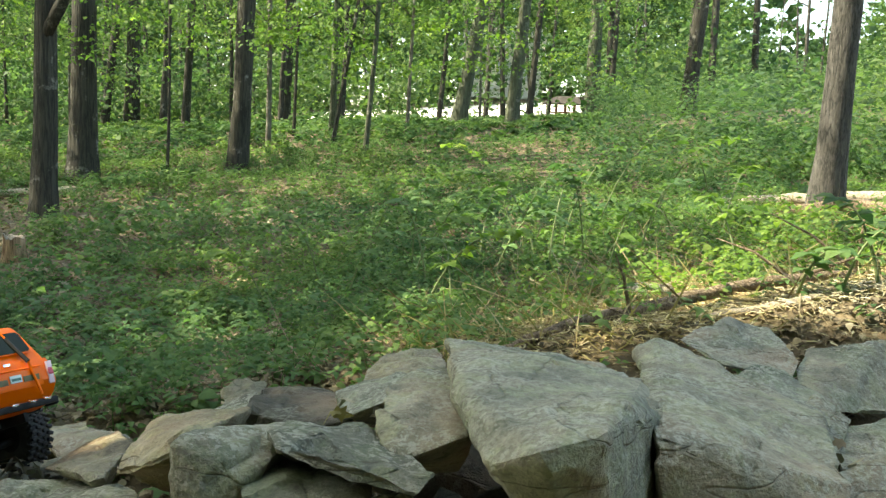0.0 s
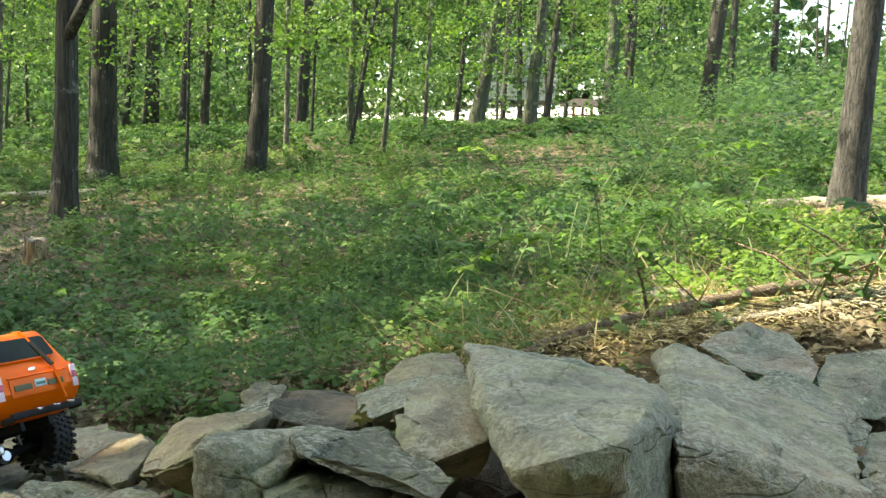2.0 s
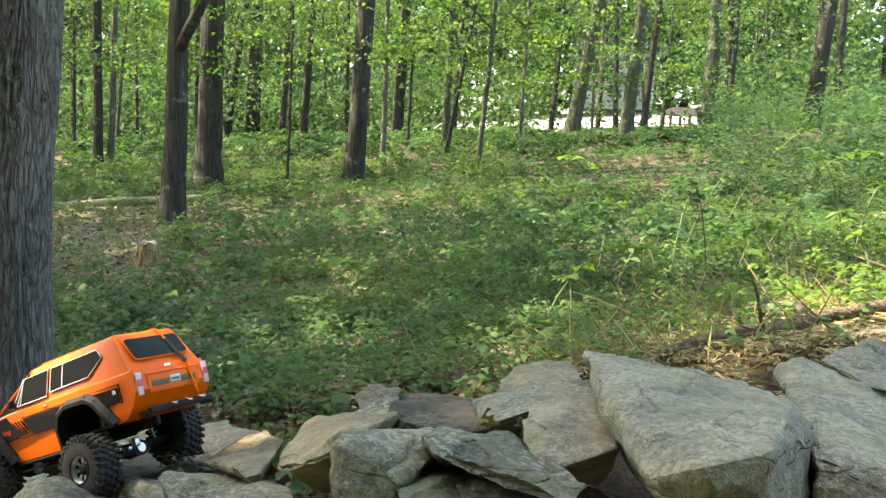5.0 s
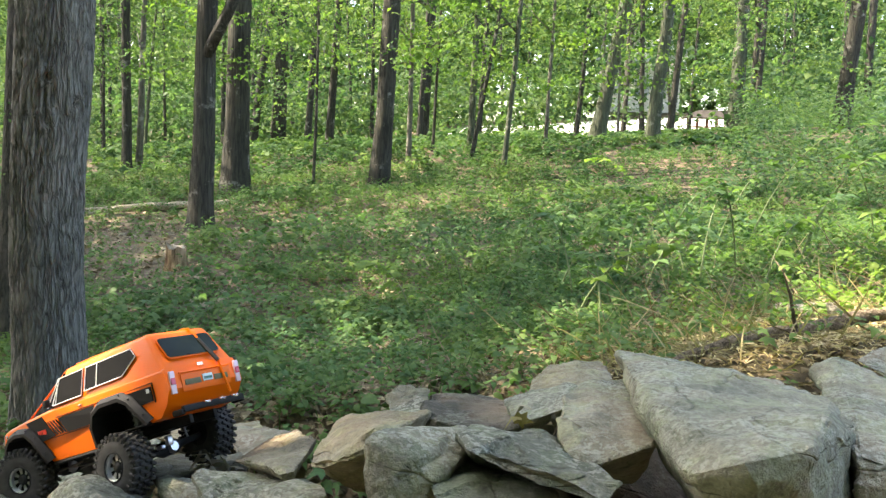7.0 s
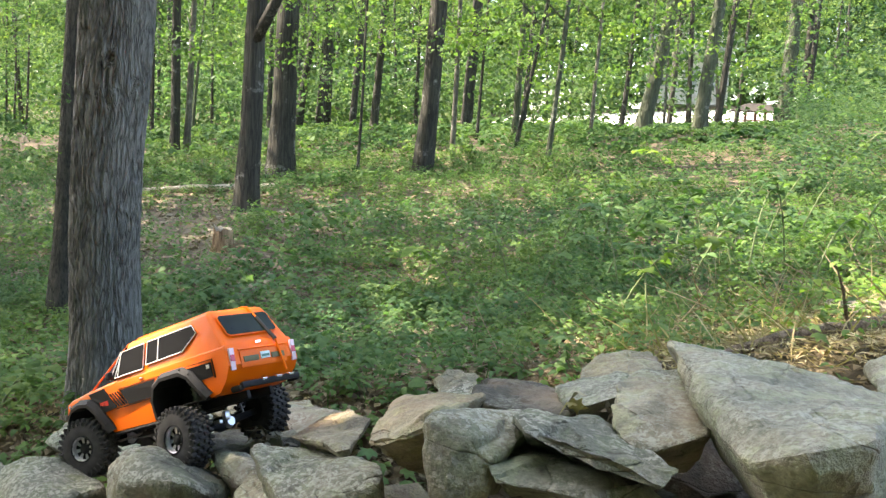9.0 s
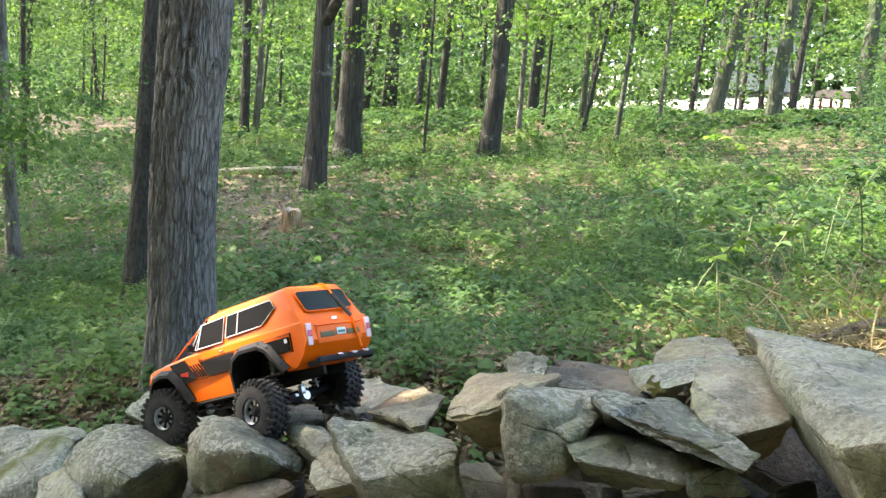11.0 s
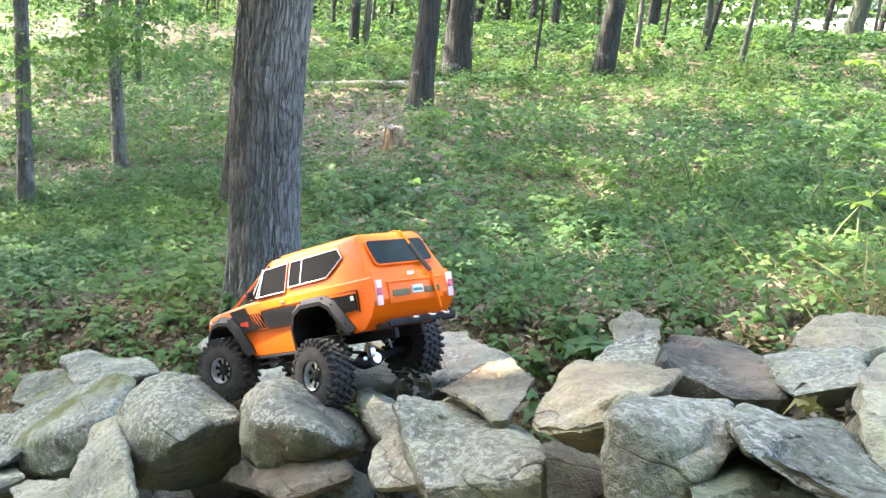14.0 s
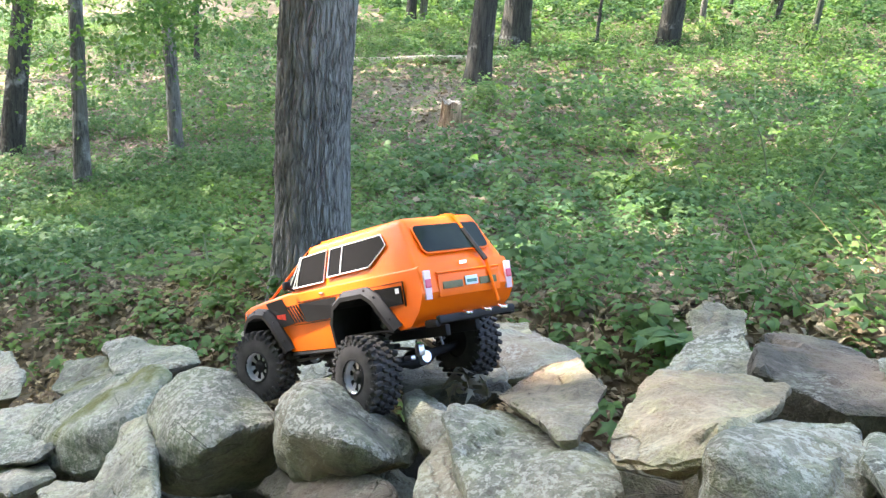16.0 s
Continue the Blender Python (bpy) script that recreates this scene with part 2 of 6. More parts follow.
def leaf_material(name, colours, trans=0.35, rough=0.6, patchy=0.8, green=True):
    m, nt, b = material(name)
    r = nt.nodes.new("ShaderNodeNewGeometry").outputs["Random Per Island"]
    n = len(colours)
    col = ramp(nt, r, [((i + 0.2) / n, c) for i, c in enumerate(colours)])
    col = mix(nt, 0.5, col, ramp(nt, noise_tex(nt, 60, 3), [(0.3, (0.65, 0.65, 0.65)), (0.7, (1.3, 1.3, 1.3))]), "MULTIPLY")
    # broad tone patches: bluer dark ones double as shade masses, warm ones as sun
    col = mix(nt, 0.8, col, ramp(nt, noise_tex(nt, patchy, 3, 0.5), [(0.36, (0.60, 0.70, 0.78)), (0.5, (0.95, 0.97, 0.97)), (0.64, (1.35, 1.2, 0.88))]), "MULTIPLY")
    if green:
        col = mix(nt, 1.0, col, (0.93, 1.01, 0.87), "MULTIPLY")
    nt.links.new(col, b.inputs["Base Color"])
    b.inputs["Roughness"].default_value = rough
    b.inputs["Specular IOR Level"].default_value = 0.2
    t = nt.nodes.new("ShaderNodeBsdfTranslucent")
    nt.links.new(mix(nt, 1.0, col, (1.12, 1.3, 0.8), "MULTIPLY"), t.inputs[0])
    mx = nt.nodes.new("ShaderNodeMixShader")
    mx.inputs[0].default_value = trans
    nt.links.new(b.outputs[0], mx.inputs[1])
    nt.links.new(t.outputs[0], mx.inputs[2])
    nt.links.new(mx.outputs[0], nt.nodes["Material Output"].inputs[0])
    return m


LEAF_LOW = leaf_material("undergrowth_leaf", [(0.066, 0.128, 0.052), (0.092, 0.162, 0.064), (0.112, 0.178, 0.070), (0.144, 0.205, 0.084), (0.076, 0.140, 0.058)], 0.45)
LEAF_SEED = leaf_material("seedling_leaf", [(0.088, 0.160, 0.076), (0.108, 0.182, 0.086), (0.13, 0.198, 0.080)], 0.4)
# blue-green leaf colours that carry the haze of distance
LEAF_FAR = leaf_material("hazy_distant_leaf", [(0.062, 0.112, 0.062), (0.088, 0.146, 0.076), (0.118, 0.176, 0.084)], 0.5, 0.6, 0.25)
DRY_GRASS = leaf_material("dry_grass", [(0.27, 0.23, 0.14), (0.36, 0.32, 0.22), (0.20, 0.20, 0.09)], 0.3, green=False)
# straw kept very pale, so that its colour adds to the sunlight
STRAW = leaf_material("straw", [(0.42, 0.38, 0.27), (0.52, 0.48, 0.36), (0.32, 0.30, 0.17), (0.26, 0.21, 0.13)], 0.2, 0.7, green=False)
# lighter, yellower leaf colours that put sunlight into the lit plants
LEAF_SUN = leaf_material("sun_tinted_leaf", [(0.10, 0.18, 0.04), (0.14, 0.22, 0.06), (0.18, 0.25, 0.08), (0.12, 0.20, 0.05)], 0.45)
# blue mixed into these greens for the hazy look of the woods
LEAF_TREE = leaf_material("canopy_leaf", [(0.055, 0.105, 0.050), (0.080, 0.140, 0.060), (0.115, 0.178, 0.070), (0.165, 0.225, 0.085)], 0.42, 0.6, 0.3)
LITTER = leaf_material("dead_leaf", [(0.12, 0.094, 0.062), (0.165, 0.132, 0.086), (0.22, 0.182, 0.122), (0.09, 0.069, 0.045), (0.30, 0.26, 0.18)], 0.1, 0.75, green=False)


def bark_material(name, dark, light, ridge=1.0, lich=0.0, grain=0.07):
    m, nt, b = material(name)
    tc = nt.nodes.new("ShaderNodeTexCoord").outputs["Object"]
    s = node(nt, "VectorMath", {0: tc, 1: (1.0, 1.0, grain)}, operation="MULTIPLY").outputs[0]
    a, f = noise_tex(nt, 46 * ridge, 7, 0.6, s), noise_tex(nt, 190 * ridge, 5, 0.65, s)
    n2 = noise_tex(nt, 85 * ridge, 4, 0.55, node(nt, "VectorMath", {0: s, 1: (4.0, 1.0, 2.0)}, operation="ADD").outputs[0])
    # long thin furrows where a stretched noise crosses its middle
    away = node(nt, "Math", {0: node(nt, "Math", {0: a, 1: 0.5}, operation="SUBTRACT").outputs[0]}, operation="ABSOLUTE").outputs[0]
    away2 = node(nt, "Math", {0: node(nt, "Math", {0: n2, 1: 0.5}, operation="SUBTRACT").outputs[0]}, operation="ABSOLUTE").outputs[0]
    furrow = mix(nt, 0.4, ramp(nt, away, [(0.0, (0, 0, 0)), (0.09, (1, 1, 1))]), ramp(nt, away2, [(0.0, (0, 0, 0)), (0.08, (1, 1, 1))]))
    large = noise_tex(nt, 3.0, 4, 0.5, tc)
    h = mix(nt, 0.4, furrow, f)
    # furrows take the dark colour, for inner bark and the shade in them
    col = ramp(nt, h, [(0.22, dark), (0.5, [(p + q) / 2 for p, q in zip(dark, light)]), (0.8, light)])
    col = mix(nt, 0.5, col, ramp(nt, large, [(0.3, (0.7, 0.7, 0.68)), (0.7, (1.25, 1.22, 1.18))]), "MULTIPLY")
    if lich:
        col = mix(nt, ramp(nt, noise_tex(nt, 5, 6, 0.7, tc), [(0.6 - lich * 0.1, (0, 0, 0)), (0.7 - lich * 0.1, (0.6, 0.6, 0.6))]), col, (0.42, 0.42, 0.37))
    nt.links.new(col, b.inputs["Base Color"])
    b.inputs["Roughness"].default_value = 0.9
    set_bump(nt, b, h, 1.0, 0.012 / ridge)
    return m


def furrowed_material(name, dark, light):
    """Bark of long plates that deep furrows part."""
    m, nt, b = material(name)
    tc = nt.nodes.new("ShaderNodeTexCoord").outputs["Object"]
    warp = node(nt, "TexNoise", {"Scale": 7.0, "Detail": 3.0, "Vector": tc}).outputs["Color"]
    warp = node(nt, "VectorMath", {0: node(nt, "VectorMath", {0: warp, 1: (0.5, 0.5, 0.5)}, operation="SUBTRACT").outputs[0], 1: (0.05, 0.05, 0.10)}, operation="MULTIPLY").outputs[0]
    p = node(nt, "VectorMath", {0: node(nt, "VectorMath", {0: tc, 1: warp}, operation="ADD").outputs[0], 1: (1.0, 1.0, 0.15)}, operation="MULTIPLY").outputs[0]
    furrows = []
    for scale in (62.0, 125.0):
        v = node(nt, "TexVoronoi", {"Scale": scale, "Vector": p})
        v.feature = "DISTANCE_TO_EDGE"
        furrows.append(ramp(nt, v.outputs["Distance"], [(0.0, (0, 0, 0)), (0.22, (0.75, 0.75, 0.75)), (0.5, (1, 1, 1))]))
    f = mix(nt, 0.35, furrows[0], furrows[1])
    fine, large = noise_tex(nt, 150, 6, 0.7, node(nt, "VectorMath", {0: tc, 1: (1.0, 1.0, 0.4)}, operation="MULTIPLY").outputs[0]), noise_tex(nt, 3.5, 4, 0.5, tc)
    h = mix(nt, 0.28, f, fine)
    # dark colour down in the furrows: inner bark plus painted crack shade
    col = ramp(nt, h, [(0.10, dark), (0.42, [0.5 * p_ + 0.5 * q for p_, q in zip(dark, light)]), (0.75, light)])
    col = mix(nt, 0.6, col, ramp(nt, large, [(0.3, (0.75, 0.74, 0.71)), (0.7, (1.2, 1.19, 1.17))]), "MULTIPLY")
    nt.links.new(col, b.inputs["Base Color"])
    b.inputs["Roughness"].default_value = 0.92
    set_bump(nt, b, h, 1.0, 0.012)
    return m


BARK_NEAR = furrowed_material("furrowed_bark", (0.070, 0.068, 0.060), (0.245, 0.245, 0.225))
BARK_DARK = bark_material("shaded_bark", (0.025, 0.024, 0.02), (0.085, 0.08, 0.066), 0.7, 0.0, 0.25)
BARK = bark_material("dark_bark", (0.016, 0.016, 0.012), (0.072, 0.069, 0.054), 0.5, 0.12)
BARK_COOL = bark_material("cool_grey_bark", (0.028, 0.028, 0.028), (0.125, 0.120, 0.112), 0.7, 0.0, 0.2)
# paler and greener for lichen, and for haze and backlight on farther trunks
BARK_GREEN = bark_material("lichen_haze_green_bark", (0.040, 0.050, 0.034), (0.120, 0.140, 0.090), 0.5, 0.1)
BARK_PALE = bark_material("pale_bark", (0.06, 0.055, 0.045), (0.19, 0.18, 0.15), 0.6, 0.5)
DEADWOOD = bark_material("dead_wood", (0.10, 0.07, 0.045), (0.34, 0.26, 0.18), 1.2, 0, 1.0)
BLEACHED = bark_material("bleached_wood", (0.30, 0.25, 0.19), (0.55, 0.49, 0.40), 1.2, 0, 1.0)
STEM = plain("green_stem", (0.12, 0.16, 0.06), 0.6)

m, nt, b = material("forest_floor")
tc = nt.nodes.new("ShaderNodeTexCoord").outputs["Object"]
patch, grit, leafy = noise_tex(nt, 0.7, 6, 0.6, tc), noise_tex(nt, 18, 8, 0.7, tc), node(nt, "TexVoronoi", {"Scale": 22.0, "Vector": tc})
col = ramp(nt, grit, [(0.3, (0.045, 0.033, 0.02)), (0.55, (0.12, 0.09, 0.055)), (0.75, (0.22, 0.17, 0.11))])
cell = node(nt, "SeparateXYZ", {0: leafy.outputs["Color"]}).outputs[0]
col = mix(nt, 0.5, col, ramp(nt, cell, [(0.1, (0.05, 0.035, 0.02)), (0.5, (0.12, 0.085, 0.05)), (0.9, (0.21, 0.16, 0.10))]))
col = mix(nt, ramp(nt, patch, [(0.45, (0, 0, 0)), (0.7, (0.35, 0.35, 0.35))]), col, (0.05, 0.065, 0.025))
nt.links.new(col, b.inputs["Base Color"])
b.inputs["Roughness"].default_value = 0.95
set_bump(nt, b, mix(nt, 0.5, grit, leafy.outputs[0]), 0.8, 0.03)
FLOOR = m
ROAD = plain("pale_gravel", (0.62, 0.60, 0.56), 0.9, 0, 3.0, 0.15, 0.3)
SHED = plain("red_brown_boards", (0.20, 0.09, 0.06), 0.8, 0, 6.0, 0.3, 0.3)
ROOF = plain("weathered_roof", (0.045, 0.038, 0.034), 0.9, 0, 6.0, 0.3, 0.3)
PLASTER = plain("pale_siding", (0.75, 0.72, 0.66), 0.8, 0, 4.0, 0.08, 0.1)

# ---- ground ----
def axis(lo, near_lo, near_hi, hi, step, grow=1.12):
    vals, s = list(np.arange(near_lo, near_hi, step)), step
    v = near_hi
    while v < hi:
        vals.append(v)
        s *= grow
        v += s
    vals.append(hi)
    s, v = step, near_lo - step
    while v > lo:
        vals.insert(0, v)
        s *= grow
        v -= s
    vals.insert(0, lo)
    return vals


gx, gy = axis(-600, -6, 4, 600, 0.06), axis(-400, -1.2, 6, 900, 0.06)
verts = np.array([(x, y, soil(x, y)) for y in gy for x in gx])
nx, ny = len(gx), len(gy)
i = (np.arange(ny - 1)[:, None] * nx + np.arange(nx - 1)[None]).ravel()
tris = np.concatenate([np.stack([i, i + 1, i + nx + 1], 1), np.stack([i, i + nx + 1, i + nx], 1)])
tagged(new("ground", raw_mesh("ground", verts, tris, FLOOR, 180)), "brown forest floor of soil and leaf litter", "ground", kind="structure")


# ---- the stone wall ----
def rock(kind, at, corners, fine=0.014):
    """A field stone: the hull of its corners, with worn edges and an uneven, pitted surface."""
    bm = bmesh.new()
    for c in corners:
        bm.verts.new(c)
    bmesh.ops.convex_hull(bm, input=bm.verts[:])
    for v in [v for v in bm.verts if not v.link_faces]:
        bm.verts.remove(v)
    bmesh.ops.dissolve_limit(bm, angle_limit=radians(9), verts=bm.verts[:], edges=bm.edges[:])
    size = max((v.co.length for v in bm.verts))
    off = size * 0.05 if kind == "round" else min(size * 0.022, 0.006)
    try:
        bmesh.ops.bevel(bm, geom=bm.edges[:], offset=off, segments=3 if kind == "round" else 2, affect="EDGES", profile=0.55, clamp_overlap=True)
    except RuntimeError:
        pass
    for v in bm.verts:
        v.co *= 1.0 + 0.012 / size
    bmesh.ops.triangulate(bm, faces=bm.faces[:])
    for _ in range(5):
        long = [e for e in bm.edges if e.calc_length() > fine]
        if not long:
            break
        bmesh.ops.subdivide_edges(bm, edges=long, cuts=1)
        bmesh.ops.triangulate(bm, faces=bm.faces[:])
    bm.normal_update()
    o = Vector(at) * 3
    moved = []
    for v in bm.verts:
        p = v.co + o
        d = 0.012 * noise.noise(p * 7) + 0.009 * abs(noise.noise(p * 19)) + 0.0034 * noise.noise(p * 52) + 0.0010 * noise.noise(p * 120)
        # split ledges that run with the bedding
        d += (1 - abs(v.normal.z)) * 0.007 * (abs((p.z * 9 + 1.5 * noise.noise(p * 5)) % 1.0 - 0.5) - 0.25)
        # broken facets, each tilted its own way
        c = noise.voronoi(p * 8)[1][0]
        d += 0.011 * (p * 8 - c).dot(noise.noise_vector(c * 3.7))
        moved.append(v.co + v.normal * d)
    for v, c in zip(bm.verts, moved):
        v.co = c
    ob = part("rock", bm, ROCK[kind], None, smooth=28)
    ob.location = at
    words = {"plain": "rough grey field stone with pale lichen spots in the wall", "lich": "grey-green angular stone crusted with lichen in the wall",
             "round": "rounded grey boulder with lichen on its top, in the wall", "tan": "pale tan field stone with a rough split face",
             "dark": "dark brown-grey stone of the wall, its colour also shading the gaps", "brown": "grey stone with a rusty brown broken face",
             "moss": "grey stone with a cushion of green moss"}
    return tagged(ob, words[kind], "rock", "stones of the wall")


rock("plain", (0.15, -0.09, 0.76), [(-0.171, 0.225, 0.045), (-0.158, 0.25, 0.035), (-0.144, 0.09, 0.052), (-0.119, -0.16, 0.082), (-0.114, -0.202, 0.086), (-0.11, -0.27, 0.066), (-0.076, -0.41, 0.076), (-0.034, -0.44, 0.102), (0.015, -0.417, 0.11), (0.078, -0.193, 0.093), (0.112, -0.16, 0.058), (0.114, 0.04, 0.048), (0.081, 0.21, 0.019), (-0.008, 0.31, 0.004), (-0.083, 0.3, 0.016), (-0.009, -0.38, 0.02), (0.05, -0.33, -0.14), (0.13, -0.13, -0.16), (-0.03, -0.11, -0.10), (-0.07, 0.19, -0.08), (0.11, 0.19, -0.12)])
rock("plain", (-0.02, -0.15, 0.76), [(-0.05, -0.09, 0.034), (-0.056, 0.03, 0.032), (-0.021, 0.21, 0.007), (0.034, 0.19, 0.016), (0.05, 0.09, 0.03), (0.061, -0.07, 0.03), (0.057, -0.15, 0.034), (-0.006, -0.18, 0.014), (-0.039, -0.15, 0.021), (0.039, 0.03, -0.073), (-0.043, 0.1, -0.101)])
rock("tan", (-0.11, 0.26, 0.71), [(-0.055, -0.06, 0.001), (-0.059, 0, 0.004), (-0.019, 0.1, 0.012), (0.045, 0.14, 0.017), (0.07, 0, 0.016), (0.014, -0.12, 0.023), (0.059, -0.06, -0.018), (-0.062, 0.04, -0.059)])
rock("plain", (-0.13, 0.07, 0.72), [(-0.065, 0.05, -0.009), (-0.034, 0.09, -0.007), (0.045, 0.05, 0.027), (0.052, -0.11, 0.037), (-0.012, -0.12, 0.009), (-0.045, -0.02, -0.012), (0.033, 0.03, -0.052)])
rock("plain", (0.38, 0.03, 0.76), [(-0.071, 0.27, 0.007), (-0.028, 0.33, 0.015), (0.019, 0.33, -0.001), (0.084, 0.17, -0.016), (0.155, 0.02, -0.013), (0.094, -0.31, 0.003), (0.078, -0.35, -0.026), (-0.122, -0.39, -0.026), (-0.132, -0.37, 0.06), (-0.1, -0.15, 0.046), (-0.085, 0.13, 0.002), (0.095, 0.37, -0.084)])
rock("plain", (0.54, 0.5, 0.74), [(-0.114, 0.02, 0.006), (0.004, 0.16, 0.02), (0.092, 0.16, 0.01), (0.101, -0.02, -0.021), (0.066, -0.1, -0.027), (-0.06, -0.14, -0.001), (-0.081, -0.1, 0)])
rock("plain", (0.55, 0.26, 0.72), [(-0.066, 0.04, 0.014), (-0.022, 0.1, 0.02), (0.033, 0.1, 0.005), (0.074, 0.02, -0.006), (0.036, -0.14, -0.011), (-0.023, -0.16, 0.004), (0.002, 0.04, -0.051)])
rock("plain", (0.72, 0.49, 0.69), [(-0.074, 0.01, 0.013), (-0.015, 0.13, 0.025), (0.155, 0.17, 0.048), (0.098, -0.03, -0.052), (-0.059, -0.15, -0.021), (-0.098, -0.11, 0.002)])
rock("plain", (0.58, 0.14, 0.7), [(-0.04, 0, 0.01), (0.024, 0.1, 0.019), (0.061, 0.06, -0.011), (0.008, -0.06, -0.021), (-0.032, -0.09, -0.006)])
rock("plain", (0.65, 0.13, 0.68), [(-0.045, 0.03, 0.003), (0.06, 0.09, 0.013), (0.025, -0.05, -0.014), (-0.056, -0.07, -0.013)])
rock("plain", (0.57, -0.12, 0.69), [(-0.038, 0.02, 0.016), (0.049, 0.07, 0.028), (0.041, -0.03, -0.018), (-0.052, -0.06, -0.013)])
rock("plain", (0.91, 0.71, 0.71), [(-0.059, 0.04, -0.001), (0.013, 0.09, 0.015), (0.113, 0.09, 0.011), (0.007, -0.11, -0.011), (-0.084, -0.11, -0.005)])
rock("lich", (-0.22, -0.33, 0.74), [(-0.037, -0.07, 0.055), (-0.045, 0.03, 0.033), (0.023, 0.11, 0.03), (0.054, -0.01, 0.039), (0.047, -0.05, 0.034), (0.027, -0.08, 0.024), (0.019, -0.08, -0.013), (-0.022, -0.09, -0.018), (0.013, 0.13, -0.086), (-0.076, 0.13, -0.052)])
rock("lich", (-0.09, -0.32, 0.77), [(-0.076, -0.04, 0.03), (-0.079, 0.06, 0.006), (0.001, 0.08, 0.006), (0.046, 0.02, 0.008), (0.095, -0.06, 0.007), (0.082, -0.1, -0.002), (0.019, -0.11, 0.019), (-0.055, -0.09, 0.032), (0.032, 0.12, -0.091), (-0.075, 0.12, -0.054)])
rock("lich", (-0.14, -0.35, 0.74), [(-0.054, -0.05, 0.022), (-0.031, 0.07, 0.003), (0.005, 0.07, 0), (0.072, -0.03, 0.011), (0.067, -0.07, 0.006), (-0.034, -0.09, 0.015), (-0.012, 0.1, -0.081)])
rock("plain", (-0.04, -0.36, 0.72), [(-0.023, -0.06, 0.04), (0.01, -0.02, 0.03), (0.042, 0, 0.003), (-0.015, -0.06, 0.011), (-0.002, 0.16, -0.061)])
rock("dark", (-0.25, 0.07, 0.69), [(-0.078, 0.03, 0.01), (-0.08, 0.15, -0.016), (-0.008, 0.15, -0.008), (0.079, 0.03, 0.02), (0.094, -0.09, 0.019), (0.037, -0.11, 0.012), (-0.024, -0.09, 0.019), (-0.052, -0.07, 0.019), (0.045, 0.03, -0.057), (-0.06, -0.06, -0.05), (0.04, -0.10, -0.05), (0.088, -0.08, -0.035), (-0.075, 0.04, -0.05)])
rock("tan", (-0.31, -0.25, 0.74), [(-0.052, -0.09, 0.001), (-0.054, -0.03, 0.01), (-0.05, 0.03, 0.009), (-0.053, 0.13, -0.009), (0.002, 0.15, -0.003), (0.053, 0.07, 0.025), (0.062, -0.01, 0.043), (0.038, -0.09, 0.054), (0.042, -0.13, 0.042), (0.016, -0.14, 0.029), (-0.032, -0.12, 0.009), (-0.04, 0.13, -0.127), (0.023, 0.13, -0.048)])
rock("lich", (-0.4, 0.23, 0.62), [(-0.043, -0.09, -0.011), (-0.049, -0.01, -0.005), (-0.046, 0.11, 0.002), (-0.027, 0.11, 0.014), (0.004, 0.1, 0.019), (0.067, -0.07, 0.022), (0.006, -0.03, -0.042), (0.049, -0.11, 0.008)])
rock("plain", (-0.44, 0.07, 0.61), [(-0.014, -0.07, -0.012), (-0.019, -0.03, -0.004), (-0.011, 0.07, 0.002), (0.01, 0.11, 0.015), (0.039, -0.02, 0.029), (0.023, -0.11, 0.029), (0.002, 0.08, -0.06)])
rock("moss", (-0.46, 0.45, 0.6), [(-0.039, 0.01, -0.005), (-0.027, 0.05, 0.002), (0.033, 0.03, 0.012), (0.057, -0.05, 0.007), (-0.01, -0.05, -0.02)])
rock("plain", (-0.51, -0.18, 0.62), [(-0.072, -0.03, 0.028), (-0.088, 0.01, 0.021), (-0.086, 0.05, 0.01), (-0.045, 0.07, -0.001), (0.011, 0.05, 0.002), (0.096, -0.01, 0.031), (0.142, -0.09, 0.057), (0.159, -0.15, 0.059), (0.044, -0.17, 0.019), (-0.03, -0.09, 0.027), (0.012, 0.13, -0.101), (-0.133, 0.18, -0.109), (0.07, -0.155, -0.03), (0.165, -0.14, 0.0), (0.0, -0.10, -0.03)])
rock("plain", (-0.57, -0.22, 0.57), [(-0.006, -0.05, 0.018), (-0.036, 0.03, 0.018), (-0.043, 0.07, 0.016), (0.042, -0.03, 0.039), (0.087, -0.09, 0.048), (0.02, -0.08, 0.017), (-0.083, 0.17, -0.125)])
rock("brown", (-0.5, -0.11, 0.65), [(-0.063, -0.01, -0.006), (-0.069, 0.11, -0.013), (-0.034, 0.15, -0.007), (0.049, 0.01, 0.03), (0.068, -0.07, 0.037), (0.066, -0.12, 0.03), (0.025, -0.09, 0.024), (-0.002, 0.05, -0.06)])
rock("plain", (-0.68, 0.25, 0.54), [(-0.097, 0.03, 0.005), (-0.061, 0.13, -0.012), (0.054, 0.01, 0.012), (0.079, -0.07, 0.027), (0.005, -0.11, 0.005), (-0.01, -0.01, -0.056)])
rock("plain", (-0.75, 0.22, 0.48), [(-0.097, 0.08, -0.04), (-0.042, 0.12, -0.014), (0.042, 0.02, 0.029), (0.087, -0.12, 0.054), (-0.007, -0.1, 0.009), (-0.007, -0.02, -0.041)])
rock("dark", (-0.77, 0.11, 0.52), [(-0.092, 0.01, -0.009), (-0.103, 0.13, -0.025), (0.016, 0.09, -0.001), (0.125, -0.05, 0.043), (0.079, -0.11, 0.026), (0.006, -0.11, 0.021), (-0.006, 0.03, -0.073)])
rock("plain", (-0.68, -0.08, 0.55), [(-0.051, 0.02, 0.019), (-0.062, 0.08, 0.006), (0.057, -0.04, 0.03), (0.082, -0.08, 0.023), (0.039, -0.06, 0.013), (-0.053, 0.1, -0.095)])
